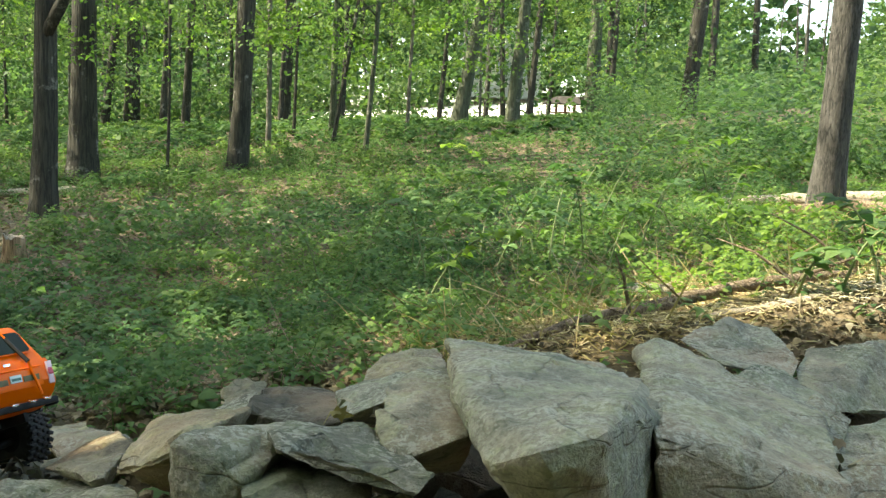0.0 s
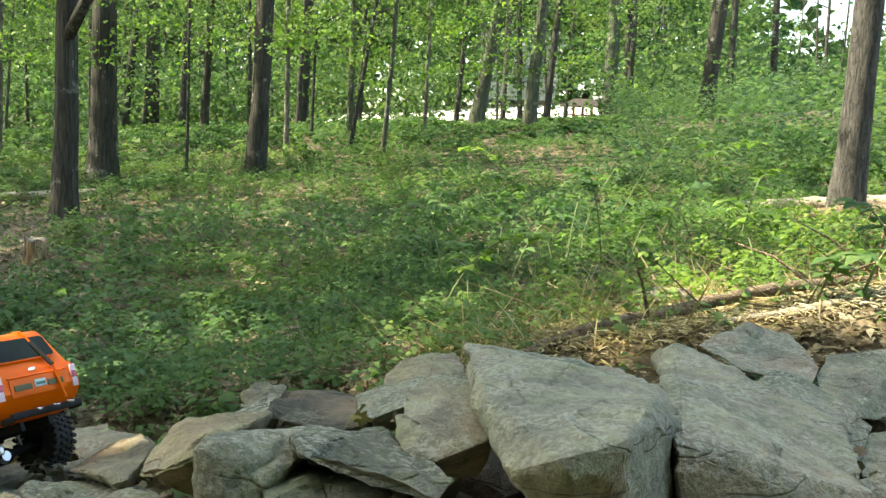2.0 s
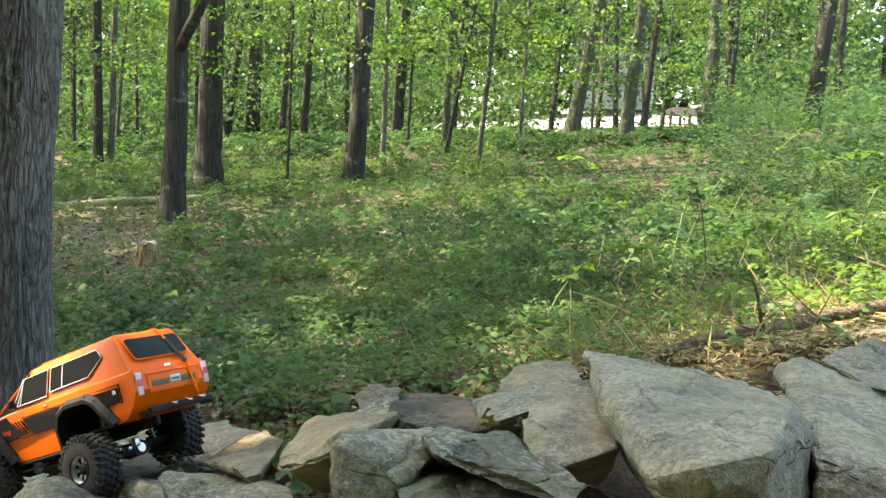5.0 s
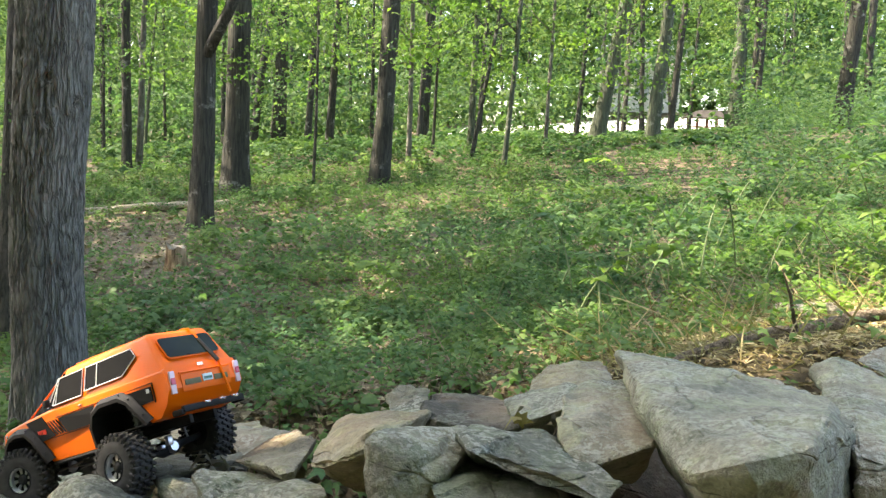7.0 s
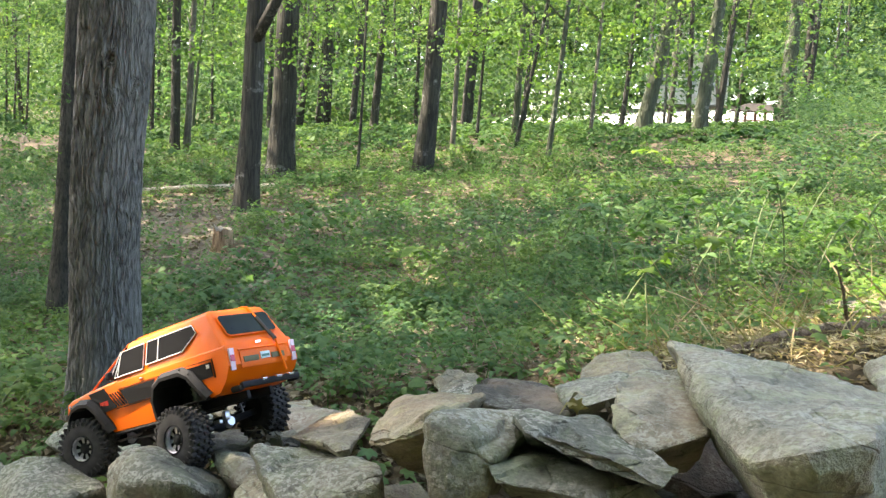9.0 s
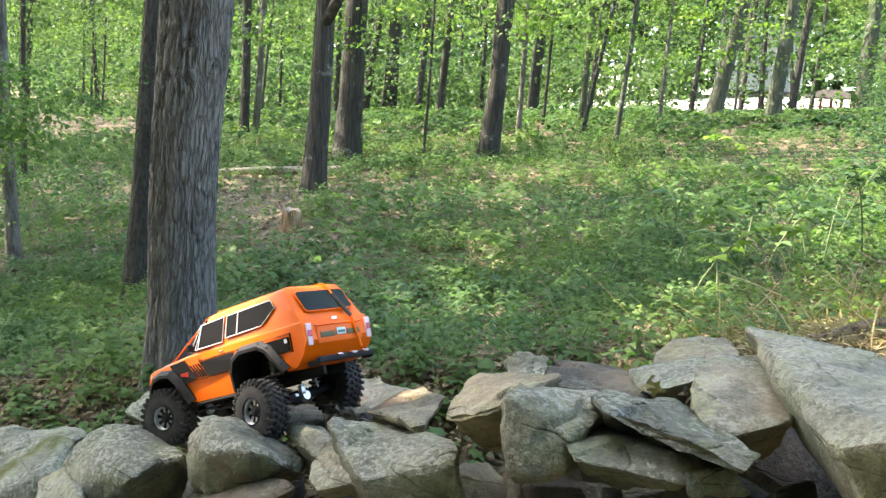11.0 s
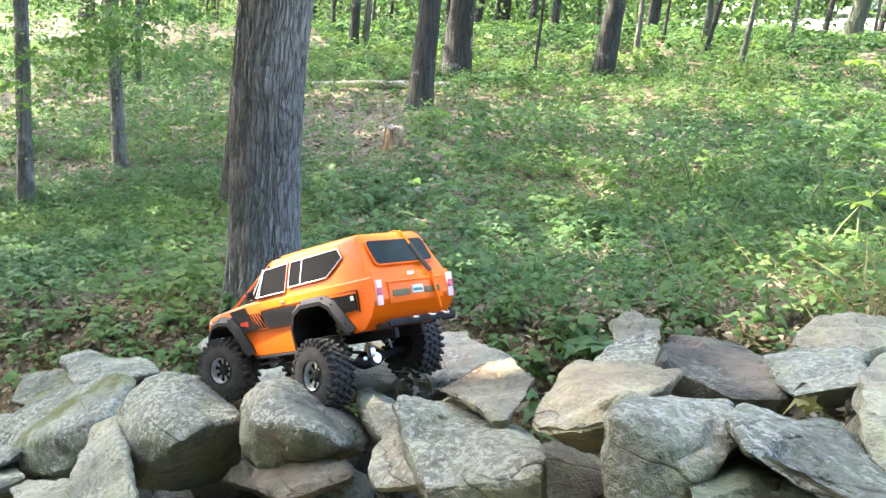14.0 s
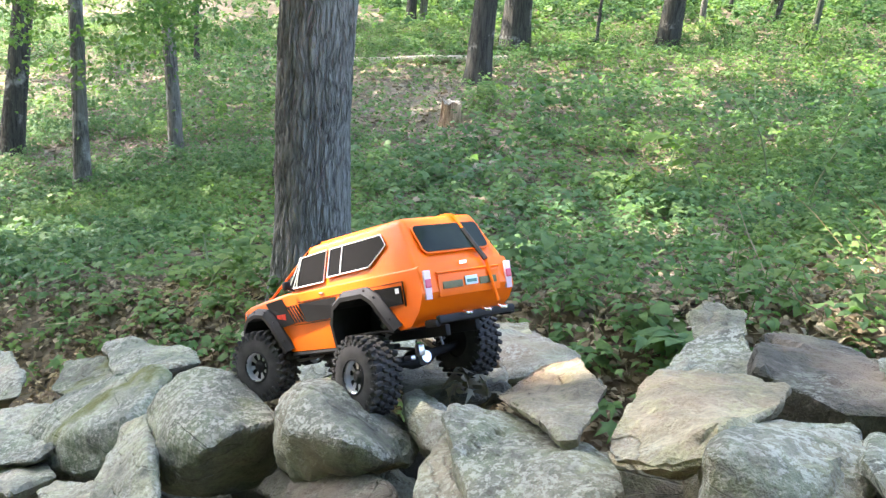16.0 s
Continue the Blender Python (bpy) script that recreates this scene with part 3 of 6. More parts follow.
rock("brown", (-0.7, 0.09, 0.54), [(-0.019, -0.03, -0.008), (-0.041, 0.03, -0.007), (0.005, 0.05, 0.011), (0.045, -0.01, 0.02), (0.031, -0.05, 0.01), (-0.008, 0.03, -0.041)])
rock("round", (-0.8, -0.11, 0.52), [(-0.093, -0.01, -0.009), (-0.087, -0.01, 0.024), (-0.075, 0.01, 0.04), (-0.033, 0.03, 0.05), (-0.017, 0.09, 0.012), (0.045, 0.07, 0.001), (0.105, 0.03, 0.011), (0.009, -0.11, 0.046), (0.11, -0.125, 0.078), (0.005, -0.06, 0.066), (0.094, -0.08, 0.061), (0.112, -0.03, 0.015), (0.11, -0.1, 0.026), (0.011, -0.09, -0.034), (-0.038, -0.07, -0.029), (-0.104, 0.14, -0.032), (-0.119, 0.11, -0.168), (-0.006, 0.14, -0.095), (0.135, -0.09, 0.045), (0.13, -0.02, 0.0)])
rock("dark", (-0.77, -0.17, 0.47), [(-0.112, -0.01, -0.038), (-0.081, 0.01, -0.002), (0.074, -0.03, 0.067), (0.148, -0.07, 0.08), (0.071, -0.11, 0.042), (-0.118, 0.19, -0.166)])
rock("round", (-1.07, -0.09, 0.42), [(-0.144, 0, -0.079), (-0.143, 0.03, 0.006), (-0.095, 0.06, 0.06), (-0.009, 0.06, 0.078), (0.071, 0.04, 0.069), (0.154, -0.01, 0.071), (0.161, -0.115, 0.099), (0.115, -0.125, 0.046), (0.04, -0.1, 0.056), (0.011, -0.04, 0.085), (0.042, -0.05, -0.064), (0.016, -0.09, -0.044), (-0.045, -0.07, -0.05), (0.076, 0.09, -0.041), (0.049, 0.09, -0.112), (-0.096, 0.15, -0.011), (-0.205, 0.12, -0.199)])
rock("round", (-1.47, 0.03, 0.27), [(-0.228, 0, -0.111), (-0.215, 0.03, -0.072), (-0.153, 0.06, -0.018), (-0.024, 0.06, 0.031), (0.031, 0.1, 0.092), (0.145, 0.05, 0.105), (0.187, 0, 0.077), (0.053, -0.1, 0.03), (0.201, -0.1, 0.099), (0.218, -0.09, 0.052), (0.153, -0.12, -0.011), (0.015, -0.1, -0.058), (-0.108, -0.06, -0.081), (-0.136, 0.15, -0.035), (-0.093, 0.11, -0.15)])
rock("plain", (-1.12, -0.19, 0.38), [(0.005, -0.07, -0.004), (-0.119, 0.09, 0.004), (-0.056, 0.09, 0.038), (0.099, -0.05, 0.064), (0.194, -0.11, 0.062), (0.058, -0.11, 0.002), (-0.187, 0.17, -0.193)])
rock("plain", (-1.67, 0.34, 0.23), [(-0.318, 0.12, -0.069), (-0.172, 0.12, -0.037), (0.08, 0.04, 0.038), (0.213, -0.06, 0.075), (0.174, -0.12, 0.068), (0.001, -0.1, 0.002), (-0.01, 0.01, -0.079)])
rock("moss", (-1.81, 0.27, 0.16), [(-0.072, -0.04, -0.025), (-0.206, 0.1, -0.04), (-0.049, 0.1, 0.018), (0.148, -0.02, 0.063), (0.15, -0.12, 0.046), (0.009, 0, -0.073)])
rock("plain", (-2.19, 0.29, 0.04), [(-0.32, 0.11, -0.064), (-0.102, 0.11, 0.027), (0.099, 0.01, 0.054), (0.261, -0.11, 0.085), (0.073, -0.13, 0.006), (-0.015, 0.01, -0.091)])
rock("plain", (-1.79, 0.08, 0.14), [(-0.227, 0.02, -0.062), (-0.06, 0.08, -0.001), (0.099, 0.04, 0.05), (0.193, -0.06, 0.071), (0.09, -0.1, 0.035), (-0.107, 0.02, -0.115)])
rock("plain", (-1.5, -0.11, 0.19), [(-0.052, -0.05, 0.009), (-0.056, 0.03, 0.005), (0, 0.05, 0.025), (0.106, -0.01, 0.052), (0.108, -0.09, 0.058), (-0.111, 0.07, -0.131)])
rock("plain", (-1.27, -0.18, 0.28), [(-0.052, -0.02, -0.002), (-0.058, 0.02, -0.003), (0.034, 0.02, 0.034), (0.191, -0.06, 0.082), (0.053, -0.08, 0.025), (-0.184, 0.14, -0.162)])
rock("plain", (-1.65, -0.05, 0.17), [(-0.151, 0.02, -0.024), (-0.058, 0.06, -0.001), (0.163, 0, 0.076), (0.19, -0.06, 0.078), (0.013, -0.08, 0.008), (-0.14, 0.08, -0.133)])
rock("plain", (-1.3, 0.44, 0.34), [(-0.168, -0.02, -0.017), (-0.154, 0.06, 0.013), (-0.05, 0.12, 0.049), (0.142, 0.08, 0.052), (0.226, -0.08, 0.053), (0.13, -0.16, 0.006), (-0.061, -0.08, -0.01), (-0.037, 0.06, -0.107)])
rock("plain", (-1.03, 0.37, 0.41), [(-0.046, -0.03, 0.002), (-0.061, 0.05, 0.012), (-0.028, 0.11, 0.026), (0.09, -0.07, 0.01), (0.035, -0.09, 0.008), (-0.009, 0.03, -0.079)])
rock("tan", (-0.82, 0.3, 0.51), [(-0.1, -0.04, 0.011), (-0.073, 0.08, 0), (0.044, 0.1, 0.016), (0.119, -0.04, 0.024), (0.014, -0.08, 0.013), (0.021, 0, -0.054)])

# smaller stones that fill the core of the wall, mostly dark-coloured to shade its gaps
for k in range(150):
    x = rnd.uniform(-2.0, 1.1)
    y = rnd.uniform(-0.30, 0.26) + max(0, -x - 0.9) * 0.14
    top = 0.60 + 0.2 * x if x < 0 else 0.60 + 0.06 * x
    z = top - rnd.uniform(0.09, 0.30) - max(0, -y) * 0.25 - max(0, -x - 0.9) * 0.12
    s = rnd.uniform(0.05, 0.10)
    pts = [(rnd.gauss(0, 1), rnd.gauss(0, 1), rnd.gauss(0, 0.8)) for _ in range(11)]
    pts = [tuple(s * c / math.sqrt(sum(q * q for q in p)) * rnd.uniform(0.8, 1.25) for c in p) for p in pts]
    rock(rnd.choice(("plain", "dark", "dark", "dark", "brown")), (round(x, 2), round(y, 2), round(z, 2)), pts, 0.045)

# more fill low in the face, coloured dark as the black of its gaps
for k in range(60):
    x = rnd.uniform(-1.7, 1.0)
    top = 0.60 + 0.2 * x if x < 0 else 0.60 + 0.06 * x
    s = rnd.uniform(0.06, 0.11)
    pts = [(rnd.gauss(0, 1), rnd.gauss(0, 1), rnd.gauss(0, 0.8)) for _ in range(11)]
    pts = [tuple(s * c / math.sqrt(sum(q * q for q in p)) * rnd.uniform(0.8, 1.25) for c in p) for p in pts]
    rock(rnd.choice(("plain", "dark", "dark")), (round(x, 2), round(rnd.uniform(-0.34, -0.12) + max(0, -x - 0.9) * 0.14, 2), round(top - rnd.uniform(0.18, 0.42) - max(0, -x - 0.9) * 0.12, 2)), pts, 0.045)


# all-dark fill under the big stones, shade put into its colour
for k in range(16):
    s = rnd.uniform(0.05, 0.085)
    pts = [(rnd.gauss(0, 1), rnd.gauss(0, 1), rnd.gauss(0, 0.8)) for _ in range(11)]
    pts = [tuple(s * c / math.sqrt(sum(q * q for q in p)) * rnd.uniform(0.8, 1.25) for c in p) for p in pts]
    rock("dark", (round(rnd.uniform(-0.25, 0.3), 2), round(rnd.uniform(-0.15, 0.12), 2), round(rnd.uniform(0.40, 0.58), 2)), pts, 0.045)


# large fill stones that close holes with the same shade colour
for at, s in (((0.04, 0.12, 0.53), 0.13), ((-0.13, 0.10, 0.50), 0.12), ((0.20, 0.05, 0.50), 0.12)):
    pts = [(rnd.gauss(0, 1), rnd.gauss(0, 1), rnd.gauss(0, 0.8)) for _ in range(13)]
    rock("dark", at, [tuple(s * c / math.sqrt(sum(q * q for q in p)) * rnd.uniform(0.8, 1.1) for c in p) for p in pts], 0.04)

# the wall goes on to both sides
for k in range(46):
    x = rnd.uniform(-5.2, -2.8) if k % 2 else rnd.uniform(1.25, 3.6)
    y = rnd.uniform(-0.3, 0.3) + max(0, -x - 0.9) * 0.14
    s = rnd.uniform(0.10, 0.19)
    pts = [(rnd.gauss(0, 1.2), rnd.gauss(0, 1), rnd.gauss(0, 0.7)) for _ in range(13)]
    pts = [tuple(s * c / math.sqrt(sum(q * q for q in p)) * rnd.uniform(0.8, 1.25) for c in p) for p in pts]
    rock(rnd.choice(("plain", "plain", "lich", "round", "brown")), (round(x, 2), round(y, 2), round(ground_z(x, y) + s * rnd.uniform(0.4, 1.6), 2)), pts, 0.045)


# ---- trees ----
def trunk_points(x, y, h, lx, ly, seed, n=14):
    r, z0, pts = random.Random(seed), soil(x, y) - 0.12, []
    px = py = 0.0
    for i in range(n + 1):
        t = i / n
        z = h * t
        px += r.uniform(-1, 1) * 0.006 * h / n * 3
        py += r.uniform(-1, 1) * 0.006 * h / n * 3
        pts.append((x + lx * z + px, y + ly * z + py, z0 + z))
    return pts


def crown_leaves(cent, spread, count, size, mat, parent, name="crown", flat=0.55, seed=0):
    g = np.random.default_rng(seed)
    c = np.array(cent)
    pick = g.integers(0, len(c), count)
    pos = c[pick] + g.normal(0, 1, (count, 3)) * np.array([spread, spread, spread * flat])
    way = unit(g.normal(0, 1, (count, 3)) * np.array([1, 1, 0.5]) + np.array([0, 0, -0.15]))
    up = unit(g.normal(0, 0.45, (count, 3)) + np.array([0, 0, 1]))
    ln = size * g.uniform(0.6, 1.35, count)
    return leaves(name, pos, way, up, ln, ln * g.uniform(0.55, 0.85, count), mat, parent=parent)


def tree(x, y, r0, lx, ly, h=14.0, bark=None, crown=(5, 12), count=1500, size=0.22, low=0, label="tall forest tree with a dark straight trunk", sides=10, seed=1, fork=None):
    """A forest tree: root flare, tapered trunk, limbs, and a crown of many leaves."""
    r = random.Random(seed)
    t = empty("tree", pose(0, 0, 0))
    pts = trunk_points(x, y, h, lx, ly, seed)
    n = len(pts)
    zs = [p[2] - pts[0][2] for p in pts]
    radii = [r0 * (1 - 0.75 * (z / h) ** 1.1) * (1 + 0.55 * math.exp(-z / (2.2 * r0 + 0.05))) for z in zs]
    # finer rings at the foot for the flare
    foot = [tuple(np.array(pts[0]) * (1 - s) + np.array(pts[1]) * s) for s in (0.06, 0.14, 0.25, 0.5)]
    fz = [p[2] - pts[0][2] for p in foot]
    pts = [pts[0]] + foot + pts[1:]
    radii = [radii[0]] + [r0 * (1 - 0.75 * (z / h) ** 1.1) * (1 + 0.55 * math.exp(-z / (2.2 * r0 + 0.05))) for z in fz] + radii[1:]
    part("trunk", tube(pts, radii, sides, 0.07, seed), bark or BARK, t, smooth=180)
    tips = []
    limbs = []
    for k in range(6):
        z = h * (0.35 + 0.1 * k)
        i = min(int(z / h * (n - 1)) + 4, len(pts) - 2)
        a = r.uniform(0, 6.28)
        L = h * r.uniform(0.12, 0.22)
        p0 = Vector(pts[i])
        p2 = p0 + Vector((math.cos(a) * L, math.sin(a) * L, L * r.uniform(0.3, 0.9)))
        limbs.append(tube([p0, p0.lerp(p2, 0.5) + Vector((0, 0, L * 0.08)), p2], [r0 * 0.35, r0 * 0.22, r0 * 0.08], 6, 0.05, k))
        tips += [tuple(p2), tuple(p0.lerp(p2, 0.6))]
    if fork:
        z, a, L, rr = fork
        p0 = Vector((x + lx * z, y + ly * z, soil(x, y) + z))
        p2 = p0 + Vector((math.cos(a) * L, math.sin(a) * L, L * 1.25))
        limbs.append(tube([p0 - Vector((0, 0, 0.1)), p0.lerp(p2, 0.4) + Vector((0.03, 0, -0.02)), p2], [rr * 1.1, rr, rr * 0.8], 8, 0.05, 3))
    for limb in limbs:
        part("limb", limb, bark or BARK, t, smooth=180)
    for k in range(low):
        a, z = r.uniform(0, 6.28), r.uniform(2.2, 5.0)
        tips.append((x + lx * z + math.cos(a) * r.uniform(0.5, 1.6), y + ly * z + math.sin(a) * r.uniform(0.5, 1.6), soil(x, y) + z))
    if count:
        crown_leaves(tips, h * 0.075, count, size, LEAF_TREE, t, seed=seed)
    return tagged(t, label, "tree")


TREES = [
    (-4.73, 7.37, 0.119, 0.025, -0.002),
    (-5.57, 9.92, 0.166, 0.030, -0.021),
    (-11.19, 22.13, 0.115, 0.140, 0.004),
    (-10.54, 22.43, 0.196, 0.049, -0.044),
    (-8.10, 18.62, 0.081, 0.079, -0.035),
    (-4.34, 9.65, 0.022, 0.026, -0.030),
    (-6.26, 15.21, 0.078, 0.074, -0.038),
    (-3.69, 10.37, 0.124, 0.059, -0.030),
    (-8.04, 23.40, 0.065, 0.020, -0.063),
    (-3.81, 12.28, 0.044, 0.019, -0.056),
    (-6.65, 23.82, 0.147, 0.056, -0.052),
    (-3.92, 14.28, 0.030, 0.043, -0.032),
    (-3.21, 14.18, 0.065, 0.023, -0.056),
    (-2.84, 12.32, 0.035, 0.156, -0.026),
    (-2.13, 11.27, 0.040, 0.064, -0.051),
    (-1.83, 13.44, 0.033, 0.028, -0.053),
    (-2.37, 24.58, 0.074, 0.059, -0.042),
    (-1.29, 17.35, 0.141, 0.158, -0.074),
    (-1.19, 24.67, 0.041, -0.019, -0.049),
    (-0.51, 24.69, 0.074, -0.044, -0.053),
    (-0.15, 15.84, 0.119, 0.069, -0.086),
    (0.18, 18.22, 0.074, 0.059, -0.080),
    (1.95, 24.63, 0.196, -0.007, -0.055),
    (3.03, 15.58, 0.140, 0.055, -0.106),
    (6.21, 23.95, 0.098, -0.049, -0.088),
    (1.99, 4.50, 0.092, 0.017, -0.050),
    (-9.15, 12.88, 0.085, 0.021, -0.043),
    (-8.97, 13.00, 0.064, 0.058, -0.022),
    (-12.54, 17.23, 0.042, 0.022, -0.041),
    (-12.35, 18.62, 0.044, 0.088, 0.006),
    (-3.20, 2.65, 0.082, 0.001, 0.058),
    (-4.88, 3.42, 0.046, -0.110, 0.035),
    (-4.52, 2.36, 0.046, -0.103, 0.076),
    (-6.24, 3.03, 0.079, -0.024, 0.167),
    (-8.96, 7.57, 0.039, -0.034, 0.019),
    (-17.55, 14.37, 0.162, 0.000, 0.014),
]
for k, (x, y, r0, lx, ly) in enumerate(TREES):
    d = math.hypot(x, y + 1.3)
    thin = r0 < 0.07
    tree(x, y, r0, lx, ly, h=7.0 if thin else 14.0, count=60 if thin and y < 5 else 500 if thin else 120 if y < 13 else 700, size=0.11 if thin else 0.13, low=3 if thin and y > 5 else 0, seed=20 + k, bark=BARK_DARK if k == 30 else BARK_COOL if k == 25 else BARK_GREEN if k in (12, 14, 17, 20, 22, 29) else BARK_PALE if thin and (k % 3 == 0 or k in (31, 32)) else BARK,
         label="slender forest sapling with a thin upright trunk" if thin else "tall forest tree with a dark straight trunk", sides=8 if thin else 12,
         fork=(1.85, -0.35, 0.75, 0.06) if k == 0 else None)

# the tree that grows right behind the wall, with furrowed bark
t = empty("tree")
bm = bmesh.new()
rows, sides = 240, 180
x0, y0, r0 = -1.617, 0.86, 0.104
zb = soil(x0, y0) - 0.1
AXIS = ((-0.2, 0.0), (0.27, 0.0), (0.74, -0.018), (0.97, -0.012), (1.2, 0.005), (1.44, 0.019), (4.5, 0.12))
KNOTS = ((1.273, -1.08), (1.202, -0.30), (1.162, -1.08))
grid = []
for i in range(rows + 1):
    z = 4.2 * (i / rows) ** 1.25
    zw = zb + z
    cx = float(np.interp(zw, [q[0] for q in AXIS], [q[1] for q in AXIS]))
    wide = 0.090 + 0.006 * math.exp(-((zw - 1.4) / 0.3) ** 2) - 0.004 * max(zw - 1.6, 0)
    ring = []
    for j in range(sides):
        a = 2 * math.pi * j / sides
        r = wide * (1 + 0.5 * math.exp(-z / 0.14) * (1 + 0.35 * math.sin(5 * a + 1)))
        c, s = math.cos(a), math.sin(a)
        w = 0.5 * noise.noise((c * 2, s * 2, z * 3.0))
        p1 = abs(noise.noise(Vector((c * 8 + w, s * 8 - w, z * 5.0))))
        p2 = abs(noise.noise(Vector((c * 15 - w, s * 15 + w, z * 11 + 7))))
        calm = min(max(0.55 + 1.6 * noise.noise((c * 1.4 + 3, s * 1.4, z * 1.6)), 0.15), 1)
        r += 0.006 - calm * (0.014 * max(0, 1 - p1 / 0.12) + 0.007 * max(0, 1 - p2 / 0.13)) + 0.0035 * (noise.noise(Vector((c * 30, s * 30, z * 14))) + 0.5 * noise.noise(Vector((c * 60, s * 60, z * 45))))
        for kz, ka in KNOTS:
            q = math.hypot((zw - kz) / 0.020, ((a - ka + math.pi) % (2 * math.pi) - math.pi) * wide / 0.021)
            if q < 2.5:
                r += 0.011 * math.exp(-((q - 0.95) / 0.4) ** 2) - 0.012 * math.exp(-(q / 0.5) ** 2)
        ring.append(bm.verts.new((x0 + cx + c * r, y0 + s * r, zw)))
    grid.append(ring)
for a, b_ in zip(grid, grid[1:]):
    for j in range(sides):
        bm.faces.new((a[j], a[(j + 1) % sides], b_[(j + 1) % sides], b_[j]))
part("trunk", bm, BARK_NEAR, t, smooth=180)
top = Vector((x0 + 0.10, y0, zb + 4.15))
part("limb", tube([top, top + Vector((-0.1, 0.2, 3)), top + Vector((0, 0.3, 7))], [0.085, 0.07, 0.03], 12), BARK, t, smooth=180)
part("limb", tube([top + Vector((0, 0, 1)), top + Vector((1.2, 0.4, 2.6))], [0.05, 0.02], 8), BARK, t, smooth=180)
crown_leaves([tuple(top + Vector((rnd.uniform(-1.6, 1.6), rnd.uniform(-1.2, 1.8), rnd.uniform(2, 7)))) for _ in range(14)], 0.6, 1500, 0.2, LEAF_TREE, t, seed=5)
tagged(t, "grey tree with deeply furrowed bark behind the wall", "tree")

# ---- unseen shade canopy and far woods ----
g = np.random.default_rng(11)


def scatter_leaves(name, cents, spread, per, size, mat, flat=0.6, label="", category="foliage", gap=None):
    n = len(cents) * per
    pos = np.repeat(np.array(cents), per, 0) + g.normal(0, 1, (n, 3)) * np.array([spread, spread, spread * flat])
    if gap is not None:
        pos = pos[gap(pos)]
        n = len(pos)
    way = unit(g.normal(0, 1, (n, 3)) * np.array([1, 1, 0.55]))
    up = unit(g.normal(0, 0.5, (n, 3)) + np.array([0, 0, 1]))
    ln = size * g.uniform(0.6, 1.4, n)
    ob = leaves(name, pos, way, up, ln, ln * g.uniform(0.5, 0.8, n), mat)
    return tagged(ob, label, category, kind="stuff")


# leaf clumps added out of view, placed by where their shade lands
canopy = [(g.uniform(-24, 16), g.uniform(-6, 32), g.uniform(8, 14)) for _ in range(60)]
canopy += [(g.normal(-13, 3.0), g.normal(13, 3.0), g.uniform(8.0, 12.0)) for _ in range(90)]
canopy += [(g.normal(-9.6, 2.2), g.normal(8.6, 2.4), g.uniform(8.0, 11.0)) for _ in range(90)]
canopy += [(g.normal(-9.3, 1.7), g.normal(7.0, 1.5), g.uniform(8.0, 10.5)) for _ in range(90)]
canopy += [(g.normal(-12.4, 1.7), g.normal(8.0, 1.8), g.uniform(8.0, 10.5)) for _ in range(110)]
def clearing(p):
    """Whether the shade of a point of the canopy falls into the sunlit patch."""
    h = p[2] - ground_z(0, 3)
    x, y = p[0] + 0.708 * h, p[1] - 0.33 * h
    return 0.3 < x < 4.2 and 0.6 < y < 4.6


def towards_sun(points):
    """Moves the boughs under the line of the sun, so that each keeps the spot that it shades."""
    kx, ky = -math.sin(SUN_AZ) / math.tan(SUN_EL), -math.cos(SUN_AZ) / math.tan(SUN_EL)
    return [(x + (0.708 - kx) * (z - 0.5), y + (-0.33 - ky) * (z - 0.5), z) for x, y, z in points]


canopy += [(g.normal(-4.0, 1.8), g.normal(10.4, 1.2), g.uniform(8.0, 10.5)) for _ in range(24)]
canopy += [(g.normal(-17.0, 2.5), g.normal(13.0, 2.2), g.uniform(8.0, 10.5)) for _ in range(70)]
canopy += [(g.normal(-14.8, 2.0), g.normal(12.0, 2.0), g.uniform(8.0, 10.5)) for _ in range(90)]
canopy += [(g.normal(-5.9, 0.4), g.normal(4.6, 0.6), g.uniform(8.0, 9.0)) for _ in range(22)]
canopy += [(g.normal(-10.6, 0.9), g.normal(6.4, 0.9), g.uniform(8.0, 9.5)) for _ in range(45)]
canopy = [p for p in canopy if not clearing(p) and g.uniform() < 0.66 and math.hypot(p[0] + 0.708 * (p[2] - 0.75) + 0.88, p[1] - 0.33 * (p[2] - 0.75) + 0.14) > 1.5]
# unseen boughs added to shade the wall stones and the soil before them
over_wall = [(g.uniform(-9.4, -4.4), g.uniform(1.9, 3.2), g.uniform(8.0, 8.8)) for _ in range(290)]
over_wall = [p for p in over_wall if g.uniform() < (0.78 if p[0] > -6.1 else 0.82)]
over_wall += [(g.normal(-7.1, 0.7), g.normal(4.25, 0.5), g.uniform(8.0, 8.8)) for _ in range(40)]
over_wall += [(g.uniform(-11, -3.5), g.uniform(-2.0, 1.7), g.uniform(8.0, 9.0)) for _ in range(55)]
over_wall += [(g.uniform(-4.3, -1.9) - 5.6, g.uniform(0.9, 2.3) + 2.6, g.uniform(8.0, 8.8)) for _ in range(9)]


def wall_gap(q):
    """Gaps cut in the added boughs for sun on the truck and the open ground beyond the wall."""
    h = q[:, 2] - 0.75
    x, y = q[:, 0] - math.sin(SUN_AZ) / math.tan(SUN_EL) * h, q[:, 1] - math.cos(SUN_AZ) / math.tan(SUN_EL) * h
    hole = ((x + 0.89) / 0.50) ** 2 + ((y + 0.015) / 0.25) ** 2 < 1
    return ~(hole | (x > 0.4) & (y > 0.7) | (x > 0.22) & (x < 0.7) & (y > 0.55) & (y < 0.95) | (x > -0.6) & (x < -0.1) & (y > 0.5) | (x < -1.1) & (x > -2.0) & (y > 0.8))


